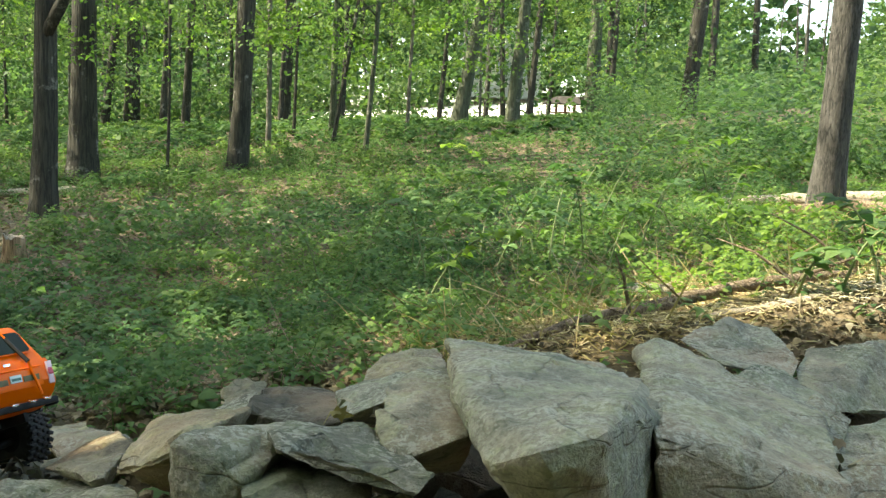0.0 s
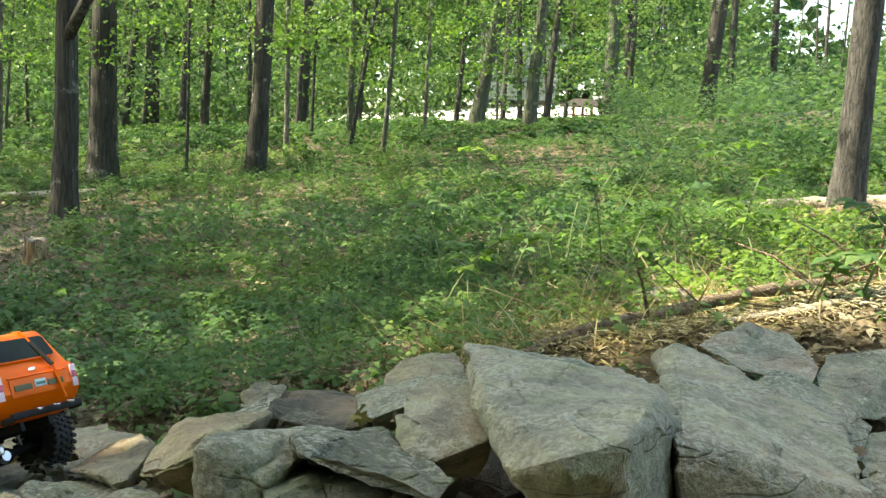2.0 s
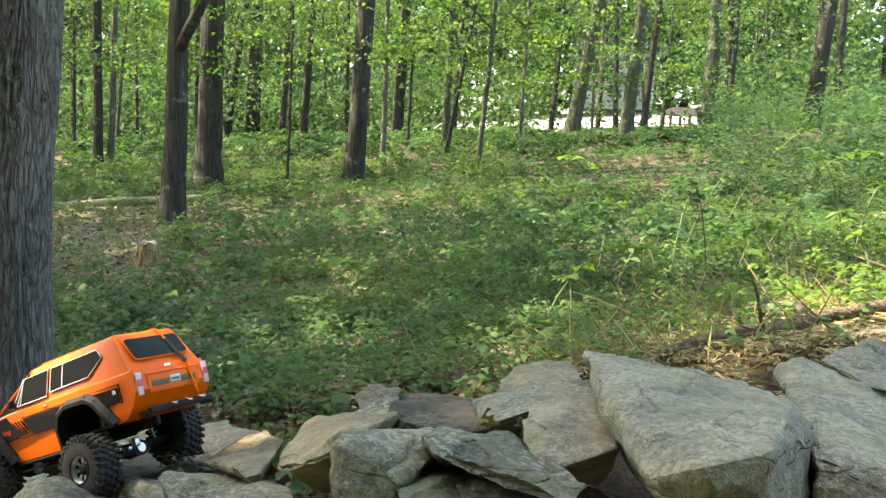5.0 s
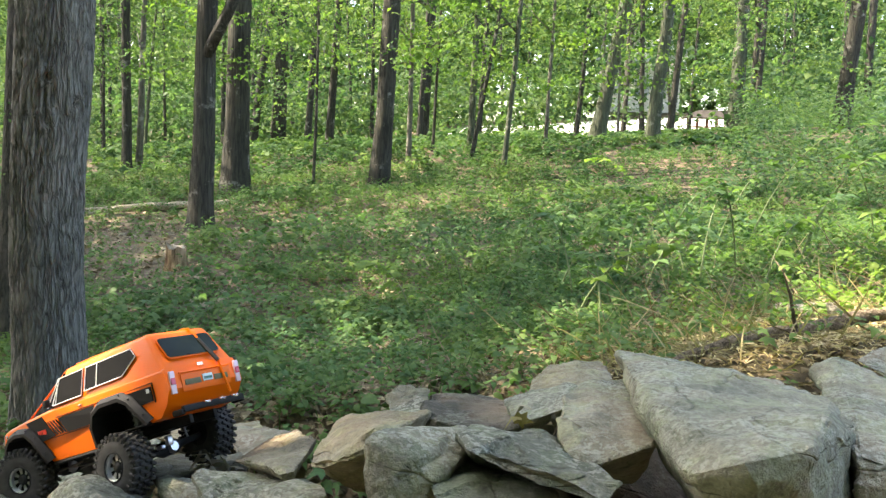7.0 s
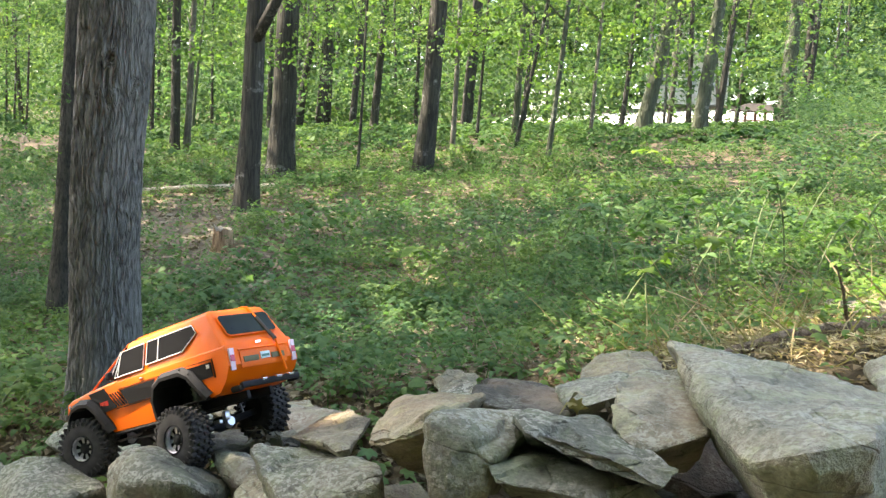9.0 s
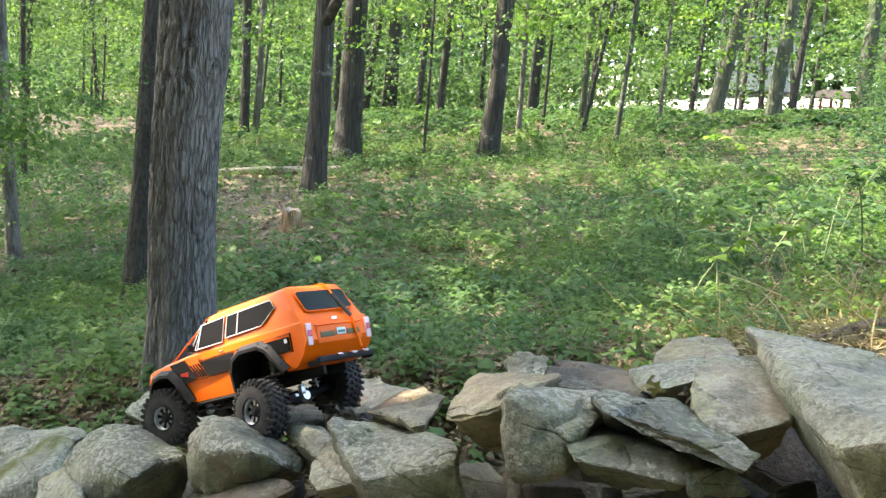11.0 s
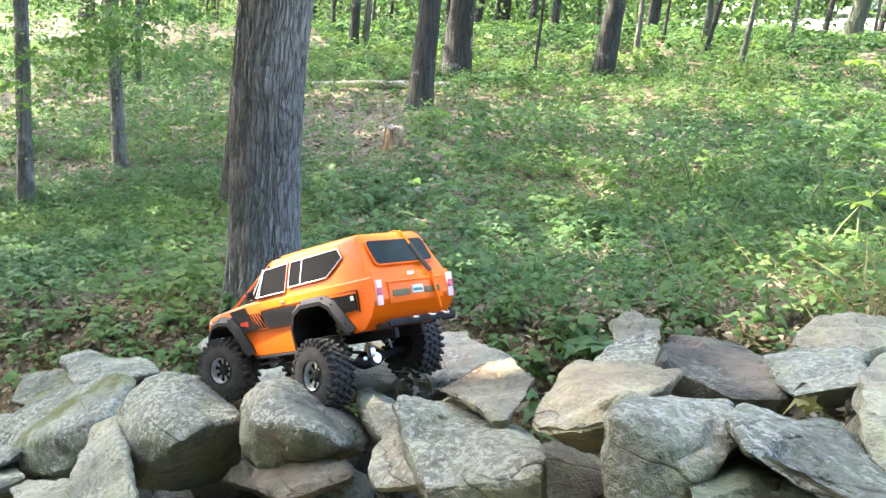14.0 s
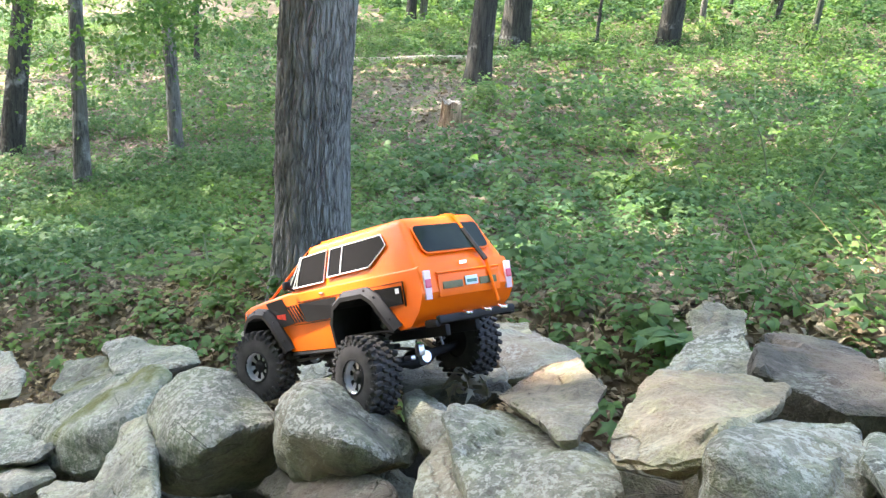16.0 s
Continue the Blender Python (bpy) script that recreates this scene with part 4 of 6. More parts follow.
def sun_fleck(q):
    """The gap through which the sun falls on the straw beside the fallen branch."""
    h = q[:, 2] - 0.75
    x, y = q[:, 0] - math.sin(SUN_AZ) / math.tan(SUN_EL) * h, q[:, 1] - math.cos(SUN_AZ) / math.tan(SUN_EL) * h
    return ((x - 0.95) / 0.85) ** 2 + ((y - 1.2) / 0.50) ** 2 > 1


scatter_leaves("canopy", towards_sun(over_wall), 0.42, 16, 0.30, LEAF_TREE, 0.5, "unseen leafy boughs added to shade the stone wall", gap=wall_gap)
# more unseen clumps, added to darken the woods below
shade_crowns = [(g.uniform(-26, 6), g.uniform(14, 44), g.uniform(8.5, 13)) for _ in range(85)]
shade_crowns += [(g.uniform(-44, -7), g.uniform(6, 40), g.uniform(9, 14)) for _ in range(130)]
shade_crowns += [(g.uniform(-30, -13), g.uniform(7, 22), g.uniform(9, 13)) for _ in range(60)]
scatter_leaves("canopy", shade_crowns, 1.2, 18, 0.46, LEAF_TREE, 0.4, "unseen leaf clumps added to darken the far forest", gap=sun_fleck)
scatter_leaves("canopy", towards_sun(canopy), 1.0, 16, 0.34, LEAF_TREE, 0.4, "unseen leaves added high overhead for shade and sun flecks", gap=sun_fleck)


def open_view(x, y, z):
    """Openings through the woods towards the added pale house and road, and the pavilion."""
    u = (x - 0.08) / (y + 1.3)
    return -0.205 < u < -0.15 and z < 4.2 or -0.11 < u < 0.012 and z < 2.1 or 0.005 < u < 0.09 and z < 1.7 or abs(u - 0.297) < 0.034 + (0.9 if y < 45 else 2.6) / (y + 1.3) and y > 9 and z > 0.045 * y


def sprays_of(name, cents, radius, per, size, mat, label, tilt=0.22, category="foliage"):
    """Flat, slightly drooping sprays of leaves, as on the side twigs of young trees."""
    m = len(cents)
    nrm = unit(np.stack([g.normal(0, tilt, m), g.normal(0, tilt, m), np.ones(m)], 1))
    ax = unit(np.cross(nrm, unit(g.normal(0, 1, (m, 3)))))
    ay = np.cross(nrm, ax)
    rad = radius * g.uniform(0.5, 1.4, m)
    n = m * per
    idx = np.repeat(np.arange(m), per)
    ca, cb = g.normal(0, 0.5, n) * rad[idx], g.normal(0, 0.32, n) * rad[idx]
    drop = -0.25 * (ca ** 2 + cb ** 2) / rad[idx]
    pos = np.array(cents)[idx] + ax[idx] * ca[:, None] + ay[idx] * cb[:, None] + nrm[idx] * (drop + g.normal(0, 0.05, n) * rad[idx])[:, None]
    way = unit(ax[idx] * g.normal(0.3, 0.8, n)[:, None] + ay[idx] * g.normal(0, 0.8, n)[:, None] + nrm[idx] * g.normal(-0.25, 0.25, n)[:, None])
    up = unit(nrm[idx] + g.normal(0, 0.35, (n, 3)))
    ln = size * g.uniform(0.6, 1.4, n)
    return tagged(leaves(name, pos, way, up, ln, ln * g.uniform(0.55, 0.85, n), mat), label, category, kind="stuff")


mids = []
while len(mids) < 1350:
    x, y = g.uniform(-42, 18), g.uniform(12.5, 40)
    z = g.uniform(1.0, 1.8 + 0.24 * y)
    if not -1.3 * y < x < 0.5 * y or open_view(x, y, z) or noise.noise((x * 0.22, y * 0.22, z * 0.5)) < g.uniform(-0.15, 0.2) or x > 0.12 * y and z > 3.0 and g.uniform() < 0.35 or z < 0.4 + 0.085 * y and g.uniform() < 0.72:
        continue
    mids.append((x, y, ground_z(x, y) + z))
sprays_of("understory_foliage", mids, 1.2, 200, 0.072, LEAF_TREE, "light green leafy sprays of young trees in the woods")
tops = [(g.uniform(-7.5, 1.5), g.uniform(8.5, 14.0)) for _ in range(70)]
tops = [(x, y, 1.13 + (y + 1.3) * g.uniform(0.075, 0.19)) for x, y in tops]
sprays_of("understory_foliage", tops, 0.75, 90, 0.065, LEAF_SUN, "sunlit yellow-green leaf sprays on low boughs")
low = []
while len(low) < 620:
    x, y = g.uniform(-34, 22), g.uniform(22, 40)
    z = g.uniform(0.2, 2.4)
    if not open_view(x, y, z) or z < 1.3 and g.uniform() < 0.3 and not 0.015 < x / (y + 1.3) < 0.085:
        low.append((x, y, ground_z(x, y) + z))
scatter_leaves("understory_foliage", low, 0.8, 110, 0.19, LEAF_FAR, 0.5, "green bushes at the far side of the woods")
far = []
while len(far) < 1500:
    x, y = g.uniform(-95, 48), g.uniform(50, 72)
    z = g.uniform(0.3, 21)
    u = (x - 0.08) / (y + 1.3)
    if open_view(x, y, z - 0.2) or u > 0.35 and g.uniform() < 0.35:
        continue
    far.append((x, y, ground_z(x, y) + z))
scatter_leaves("far_woods", far, 1.5, 110, 0.50, LEAF_FAR, 0.7, "distant green trees beyond the road", "woods")
wall_of_woods = []
while len(wall_of_woods) < 1300:
    x, y, z = g.uniform(-150, 80), g.uniform(78, 92), g.uniform(0.3, 30)
    u = (x - 0.08) / (y + 1.3)
    if not (open_view(x, y, z) or u > 0.35 and z > 6 and g.uniform() < 0.4):
        wall_of_woods.append((x, y, ground_z(x, y) + z))
scatter_leaves("far_woods", wall_of_woods, 2.2, 36, 1.5, LEAF_FAR, 0.8, "solid edge of distant woods", "woods")
# woods added out of view to darken the faces turned to the camera
behind = [(g.uniform(-24, 18), g.uniform(-15, -6), g.uniform(-1, 12)) for _ in range(700)]
scatter_leaves("woods_behind", behind, 1.1, 25, 0.75, LEAF_TREE, 0.7, "unseen woods added behind the camera to cut frontal sky light", "woods")
for k in range(64):
    x, y = g.uniform(-28, 14), g.uniform(19, 44)
    r = g.uniform(0.03, 0.13)
    tree(x, y, r, g.normal(0, 0.05), g.normal(0, 0.03), h=g.uniform(8, 13), count=0, sides=7, seed=200 + k, label="distant dark forest tree with a straight trunk")

# ---- undergrowth ----
def plants(name, n, xr, yr, hgt, leaf, per, mat, keep, fine, label):
    pos, way, up, ln = [], [], [], []
    tries = 0
    while n > 0 and tries < 400000:
        tries += 1
        x, y = g.uniform(*xr), g.uniform(*yr)
        if g.uniform() > keep(x, y):
            continue
        n -= 1
        z0 = soil(x, y)
        h = g.uniform(*hgt) * (0.7 + 0.6 * max(0, noise.noise((x * 0.5, y * 0.5, 1))))
        for k in range(per):
            a = g.uniform(0, 6.283)
            u = g.uniform(0.35, 1.0)
            rad = h * g.uniform(0.1, 0.55)
            pos.append((x + math.cos(a) * rad * 0.6, y + math.sin(a) * rad * 0.6, z0 + h * u))
            way.append((math.cos(a), math.sin(a), g.uniform(-0.35, 0.25)))
            up.append((g.normal(0, 0.3), g.normal(0, 0.3), 1))
            ln.append(leaf * g.uniform(0.5, 1.2) * (1.7 if h > hgt[1] * 0.75 else 1.0))
    pos, way, up, ln = np.array(pos), np.array(way), unit(np.array(up)), np.array(ln)
    return tagged(leaves(name, pos, way, up, ln, ln * g.uniform(0.55, 0.9, len(ln)), mat, fine), label, "undergrowth", kind="stuff")


def in_view(x, y):
    """The wedge of forest floor that the walk looks over."""
    return -1.62 * (y + 1.3) - 0.8 < x < 0.62 * (y + 1.6) + 0.6


def bare(x, y):
    """The strip of open leaf litter between the wall and the fallen branch."""
    return -0.1 < x < 1.6 and y < 0.98 + 0.50 * x


def cover(x, y):
    if not in_view(x, y):
        return 0
    if bare(x, y):
        return 0.03
    if math.hypot(x + 3.05, y - 3.9) < 0.45:
        return 0.05
    v = 0.5 + 1.1 * noise.noise((x * 0.55 + 4, y * 0.55, 0.5)) + 0.5 * noise.noise((x * 1.9, y * 1.9, 2))
    if y < 1.7 and x > -1.2:
        v = 0.15 + v * 0.45
    if x > 0.2 - 0.1 * y:
        v *= 0.30
    if x > 1.5 and y > 2.6 or x < -1.2 and y < 2.4:
        v *= 0.75
    if x < -1.6 - 0.4 * y:
        v = 0.9 * v - 0.25
    return min(max(v, 0.10), 1)


def cover_far(x, y):
    if not in_view(x, y):
        return 0
    v = 0.75 + 0.8 * noise.noise((x * 0.3 + 4, y * 0.3, 0.5))
    if math.hypot(x + 3.3, y - 4.3) < 0.55:
        return 0.03
    if x < -1.6 - 0.4 * y and y < 9:
        v = 0.75 * v - 0.20
    if 1.5 < x < 3.2 and y < 5.6:
        v *= 0.12
    return min(max(v, 0.4 if y > 6 and x > -0.25 * y else 0.3 if y > 9 else 0.05), 1)


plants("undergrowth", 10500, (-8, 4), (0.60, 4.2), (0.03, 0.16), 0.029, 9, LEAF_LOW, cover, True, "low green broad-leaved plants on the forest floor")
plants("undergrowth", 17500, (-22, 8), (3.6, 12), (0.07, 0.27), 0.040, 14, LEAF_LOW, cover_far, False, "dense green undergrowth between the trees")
plants("undergrowth", 9000, (-40, 22), (11, 42), (0.12, 0.38), 0.09, 12, LEAF_LOW, lambda x, y: 0 if y > 12 and -0.11 < x / (y + 1.3) < 0.09 else cover_far(x, y), False, "distant green undergrowth of the woods")
plants("undergrowth", 2600, (-10, 8), (12, 30), (0.04, 0.12), 0.10, 9, LEAF_LOW, lambda x, y: 1.0 if -0.14 < x / y < 0.11 else 0, False, "green knee-high cover between the far trunks")
plants("undergrowth", 3600, (-14, 0), (12, 24), (0.12, 0.32), 0.10, 9, LEAF_LOW, lambda x, y: 1.0 if -0.75 < x / y < -0.13 else 0, False, "green cover between the far trunks")
plants("shrub_thicket", 3600, (-0.5, 16), (6.6, 24), (0.4, 1.1), 0.06, 18, LEAF_FAR, lambda x, y: 1.0 if in_view(x, y) and x > 0.10 * y + 0.3 * max(0, 8 - y) - 0.2 and not (y > 11 and abs(x / (y + 1.3) - 0.297) < 0.03) else 0, False, "tall green thicket of shrubs")

n = 20000
xs, ys = g.uniform(-6, 4, n), 0.55 + g.uniform(0, 1, n) ** 1.6 * 8
ok = np.array([in_view(x, y) for x, y in zip(xs, ys)])
xs, ys = xs[ok], ys[ok]
pos = np.array([(x, y, soil(x, y) + 0.006 + 0.012 * g.uniform()) for x, y in zip(xs, ys)])
a = g.uniform(0, 6.283, len(xs))
ln = g.uniform(0.014, 0.038, len(xs))
tagged(leaves("leaf_litter", pos, np.stack([np.cos(a), np.sin(a), g.normal(0, 0.25, len(xs))], 1), unit(np.stack([g.normal(0, 0.35, len(xs)), g.normal(0, 0.35, len(xs)), np.ones(len(xs))], 1)), ln, ln * 0.8, LITTER, True, droop=0.35), "dry brown fallen leaves on the ground", "leaf litter", kind="stuff")

n = 26000
xs, ys = g.uniform(-2.4, 2.2, n), 0.42 + g.uniform(0, 1, n) ** 1.3 * 1.7
ys = ys + 0.16 * ((xs > -0.6) & (xs < 0.45))
ang, ln = g.uniform(0, 6.283, n), g.uniform(0.010, 0.026, n)
tagged(leaves("leaf_litter", np.array([(x, y, soil(x, y) + 0.006 + 0.014 * g.uniform()) for x, y in zip(xs, ys)]), np.stack([np.cos(ang), np.sin(ang), g.normal(0, 0.3, n)], 1), unit(np.stack([g.normal(0, 0.4, n), g.normal(0, 0.4, n), np.ones(n)], 1)), ln, ln * 0.8, LITTER, True, droop=0.35), "pale dry leaf litter behind the wall", "leaf litter", kind="stuff")
n = 6000
xs, ys = g.uniform(-3.6, -0.3, n), g.uniform(0.2, 0.95, n)
ang, ln = g.uniform(0, 6.283, n), g.uniform(0.012, 0.03, n)
tagged(leaves("leaf_litter", np.array([(x, y, soil(x, y) + 0.006 + 0.014 * g.uniform()) for x, y in zip(xs, ys)]), np.stack([np.cos(ang), np.sin(ang), g.normal(0, 0.3, n)], 1), unit(np.stack([g.normal(0, 0.4, n), g.normal(0, 0.4, n), np.ones(n)], 1)), ln, ln * 0.8, LITTER, True, droop=0.35), "dry leaf litter caught against the wall", "leaf litter", kind="stuff")
plants("broadleaf_seedlings", 11, (-0.80, -0.55), (0.46, 0.66), (0.08, 0.15), 0.05, 6, LEAF_SEED, lambda x, y: 1, "lobed", "clump of maple seedlings with broad lobed leaves")
plants("broadleaf_seedlings", 1750, (-5, 2.2), (0.58, 3.2), (0.05, 0.16), 0.041, 6, LEAF_SEED, lambda x, y: in_view(x, y) * (0.04 if bare(x, y) else 0.8 if x < -1.3 else 0.22) * (1 if y < 2.2 else 0.6), "lobed", "young maple seedlings with broad lobed leaves")
plants("broadleaf_seedlings", 420, (-4.4, -1.0), (0.5, 1.7), (0.04, 0.13), 0.040, 6, LEAF_SEED, lambda x, y: 1, "lobed", "maple seedlings on the bank behind the wall")
# thin dry twigs strewn over the floor
n = 7000
xs, ys = g.uniform(-6, 3.5, n), 0.5 + g.uniform(0, 1, n) ** 1.6 * 4.5
ok = np.array([in_view(x, y) for x, y in zip(xs, ys)])
xs, ys = xs[ok], ys[ok]
n = len(xs)
pos = np.array([(x, y, soil(x, y) + 0.012) for x, y in zip(xs, ys)])
ang = g.uniform(0, 6.283, n)
ln = g.uniform(0.03, 0.17, n)
tagged(leaves("dry_twigs", pos, np.stack([np.cos(ang), np.sin(ang), g.normal(0.05, 0.15, n)], 1), unit(g.normal(0, 1, (n, 3))), ln, g.uniform(0.003, 0.006, n), LITTER, True, droop=0.06), "thin dry twigs strewn over the leaf litter", "twigs", kind="stuff")
n = 12000
xs, ys = g.uniform(-15, 2, n), 1.5 + g.uniform(0, 1, n) ** 1.3 * 11
ok = np.array([in_view(x, y) and x < 0.5 - 0.2 * y for x, y in zip(xs, ys)])
xs, ys = xs[ok], ys[ok]
n = len(xs)
pos = np.array([(x, y, soil(x, y) + 0.01) for x, y in zip(xs, ys)])
ang = g.uniform(0, 6.283, n)
ln = g.uniform(0.05, 0.11, n)
tagged(leaves("leaf_litter", pos, np.stack([np.cos(ang), np.sin(ang), g.normal(0, 0.25, n)], 1), unit(np.stack([g.normal(0, 0.35, n), g.normal(0, 0.35, n), np.ones(n)], 1)), ln, ln * 0.7, LITTER, True), "pale brown fallen leaves between the trees", "leaf litter", kind="stuff")
sprays = [(-4.2, 1.9, 0.76), (-3.8, 1.8, 0.66), (-3.9, 2.0, 0.60), (-4.1, 2.4, 0.68), (-4.1, 2.8, 0.76), (-4.0, 2.2, 0.86), (-4.5, 2.9, 1.02), (-4.0, 2.7, 1.04), (-3.5, 2.5, 1.10), (-4.0, 2.6, 0.85), (-4.4, 3.3, 0.81)]
sprays += [(g.normal(-4.5, 0.5), g.normal(2.7, 0.5), g.uniform(0.75, 1.35)) for _ in range(26)]
sprays_of("sapling_sprays", sprays, 0.42, 130, 0.032, LEAF_LOW, "leafy sprays of saplings hanging into the clearing")
# the sunlit patch: yellow-green herbs and bleached grass
plants("undergrowth", 1000, (0.1, 3.4), (1.1, 5.8), (0.06, 0.24), 0.036, 9, LEAF_SUN, lambda x, y: 0 if bare(x, y) or not in_view(x, y) else 0.2 if x > 1.6 and y > 3 else min(1, max(0.1, 0.6 + noise.noise((x * 1.3, y * 1.3, 4)))), True, "yellow-green herbs in the sunlit patch")
n = 13000
xs, ys = g.uniform(-0.2, 3.2, n), 0.75 + g.uniform(0, 1, n) ** 1.3 * 4.6
ok = np.array([in_view(x, y) and noise.noise((x * 1.6 + 8, y * 1.6, 1)) > g.uniform(-0.3, 0.5) for x, y in zip(xs, ys)])
xs, ys = xs[ok], ys[ok]
n = len(xs)
ln = g.uniform(0.05, 0.22, n)
tagged(leaves("dry_grass", np.array([(x, y, soil(x, y)) for x, y in zip(xs, ys)]), np.stack([g.normal(0, 1.0, n), g.normal(0, 1.0, n), g.uniform(0.15, 1.0, n)], 1), unit(g.normal(0, 1, (n, 3))), ln, g.uniform(0.003, 0.007, n), DRY_GRASS, True, droop=0.15), "bleached dry grass and stalks in the sunlit patch", "grass", kind="stuff")
n = 15000
xs, ys, ang, ln = g.uniform(-0.05, 2.0, n), 0.62 + g.uniform(0, 1, n) * 1.4, g.uniform(0, 6.283, n), g.uniform(0.010, 0.050, n)
tagged(leaves("straw", np.array([(x, y, soil(x, y) + g.uniform(0.012, 0.03)) for x, y in zip(xs, ys)]), np.stack([np.cos(ang), np.sin(ang), g.normal(0.05, 0.12, n)], 1), unit(g.normal(0, 0.5, (n, 3)) + np.array([0, 0, 1])), ln, g.uniform(0.002, 0.006, n), STRAW, True, droop=0.08), "dry straw and leaf bits, pale to brighten the sunlit bank", "straw", kind="stuff")
# the unseen side of the wall
plants("undergrowth", 1500, (-8, 8), (-7, -0.75), (0.05, 0.2), 0.05, 8, LEAF_LOW, lambda x, y: 0 if math.hypot(x, y + 1.2) < 0.5 else min(1, max(0.1, 0.5 + noise.noise((x * 0.6, y * 0.6, 7)))), False, "low green plants in front of the wall")
plants("undergrowth", 900, (1.5, 10), (-0.4, 8), (0.05, 0.25), 0.06, 8, LEAF_LOW, lambda x, y: 0 if in_view(x, y) else 0.8, False, "low green plants beside the wall")
# added out of view so that less brown light bounces onto the stones
plants("undergrowth", 1100, (-3.2, 2.8), (-2.6, -0.62), (0.06, 0.2), 0.045, 8, LEAF_LOW, lambda x, y: 0 if math.hypot(x, y + 1.2) < 0.25 else 1, False, "unseen low plants added before the wall for greener bounce light")
n = 9000
xs, ys, ang, ln = g.uniform(-7, 7, n), g.uniform(-6, -0.5, n), g.uniform(0, 6.283, n), g.uniform(0.03, 0.07, n)
tagged(leaves("leaf_litter", np.array([(x, y, soil(x, y) + 0.01) for x, y in zip(xs, ys)]), np.stack([np.cos(ang), np.sin(ang), g.normal(0, 0.25, n)], 1), unit(np.stack([g.normal(0, 0.35, n), g.normal(0, 0.35, n), np.ones(n)], 1)), ln, ln * 0.8, LITTER, False), "brown fallen leaves in front of the wall", "leaf litter", kind="stuff")
n = 900
xs, ys, ang, ln = g.uniform(-0.4, 3.0, n), 0.85 + g.uniform(0, 1, n) ** 1.2 * 3.4, g.uniform(0, 6.283, n), g.uniform(0.10, 0.42, n)
tagged(leaves("dry_twigs", np.array([(x, y, soil(x, y)) for x, y in zip(xs, ys)]), np.stack([np.cos(ang), np.sin(ang), g.uniform(0.0, 0.8, n)], 1), unit(g.normal(0, 1, (n, 3))), ln, g.uniform(0.003, 0.007, n), LITTER, True, droop=0.12), "tangled dry stalks and twigs in the sunlit patch", "twigs", kind="stuff")
# wiry stems and grass
n = 9000
xs, ys = g.uniform(-7, 4, n), 0.6 + g.uniform(0, 1, n) ** 1.4 * 5
ok = np.array([in_view(x, y) and cover(x, y) > 0.1 + 0.4 * g.uniform() for x, y in zip(xs, ys)])
xs, ys = xs[ok], ys[ok]
pos = np.array([(x, y, soil(x, y)) for x, y in zip(xs, ys)])
n = len(xs)
ln = g.uniform(0.05, 0.15, n)
tagged(leaves("grass", pos, np.stack([g.normal(0, 0.45, n), g.normal(0, 0.45, n), np.ones(n)], 1), unit(g.normal(0, 1, (n, 3))), ln, g.uniform(0.002, 0.004, n), LEAF_LOW, True, droop=0.1), "wiry grass blades and stems in the undergrowth", "grass", kind="stuff")

# ---- the model truck ----
m, nt, b = material("orange_paint")
tc = nt.nodes.new("ShaderNodeTexCoord").outputs["Object"]
col = ramp(nt, noise_tex(nt, 9, 4, 0.5, tc), [(0.3, (0.82, 0.125, 0.0015)), (0.7, (0.88, 0.150, 0.002))])
dust = ramp(nt, noise_tex(nt, 38, 8, 0.75, tc), [(0.64, (0, 0, 0)), (0.82, (0.2, 0.2, 0.2))])
nt.links.new(mix(nt, dust, col, (0.62, 0.40, 0.26)), b.inputs["Base Color"])
b.inputs["Roughness"].default_value, b.inputs["Coat Weight"].default_value, b.inputs["Coat Roughness"].default_value = 0.38, 0.15, 0.12
b.inputs["Specular IOR Level"].default_value = 0.22
set_bump(nt, b, noise_tex(nt, 14, 3), 0.05, 0.002)
ORANGE = m
BLACK = plain("black_plastic", (0.014, 0.014, 0.015), 0.6, 0, 60, 0.3, 0.15)
DECAL = plain("black_decal", (0.010, 0.010, 0.011), 0.6, 0, 40, 0.2, 0.0)
DECAL.node_tree.nodes["Principled BSDF"].inputs["Specular IOR Level"].default_value = 0.12
RUBBER = plain("dusty_rubber", (0.034, 0.032, 0.030), 0.85, 0, 50, 0.45, 0.4)
SILVER = plain("satin_silver", (0.58, 0.58, 0.60), 0.30, 0.9, 60, 0.1, 0.05)
CHROME = plain("chrome", (0.8, 0.8, 0.82), 0.12, 1.0, 60, 0.05, 0.0)
TINT = plain("tinted_window", (0.005, 0.005, 0.006), 0.4, 0, 12, 0.3, 0.0)
TINT.node_tree.nodes["Principled BSDF"].inputs["IOR"].default_value = 1.15
# green of the mirrored woods put into the dark glass colour
REAR_TINT = plain("green_reflection_glass", (0.008, 0.013, 0.009), 0.06, 0, 12, 0.3, 0.0)
REAR_TINT.node_tree.nodes["Principled BSDF"].inputs["IOR"].default_value = 1.22
BLACK.node_tree.nodes["Principled BSDF"].inputs["Specular IOR Level"].default_value = 0.22
WHITE = plain("white_trim", (0.80, 0.80, 0.78), 0.4, 0, 40, 0.05, 0.0)
PINK = plain("pale_lamp_lens", (0.75, 0.55, 0.60), 0.2, 0, 30, 0.12, 0.0)
LAMP_RED = plain("red_lamp_lens", (0.55, 0.06, 0.10), 0.2, 0, 30, 0.12, 0.0)
PLATE = plain("pale_plate", (0.55, 0.66, 0.62), 0.5, 0, 80, 0.1, 0.0)
GREEN_BAR = plain("green_ink", (0.05, 0.16, 0.12), 0.5, 0, 80, 0.1, 0.0)
RED_BAR = plain("red_ink", (0.65, 0.04, 0.02), 0.5, 0, 80, 0.1, 0.0)
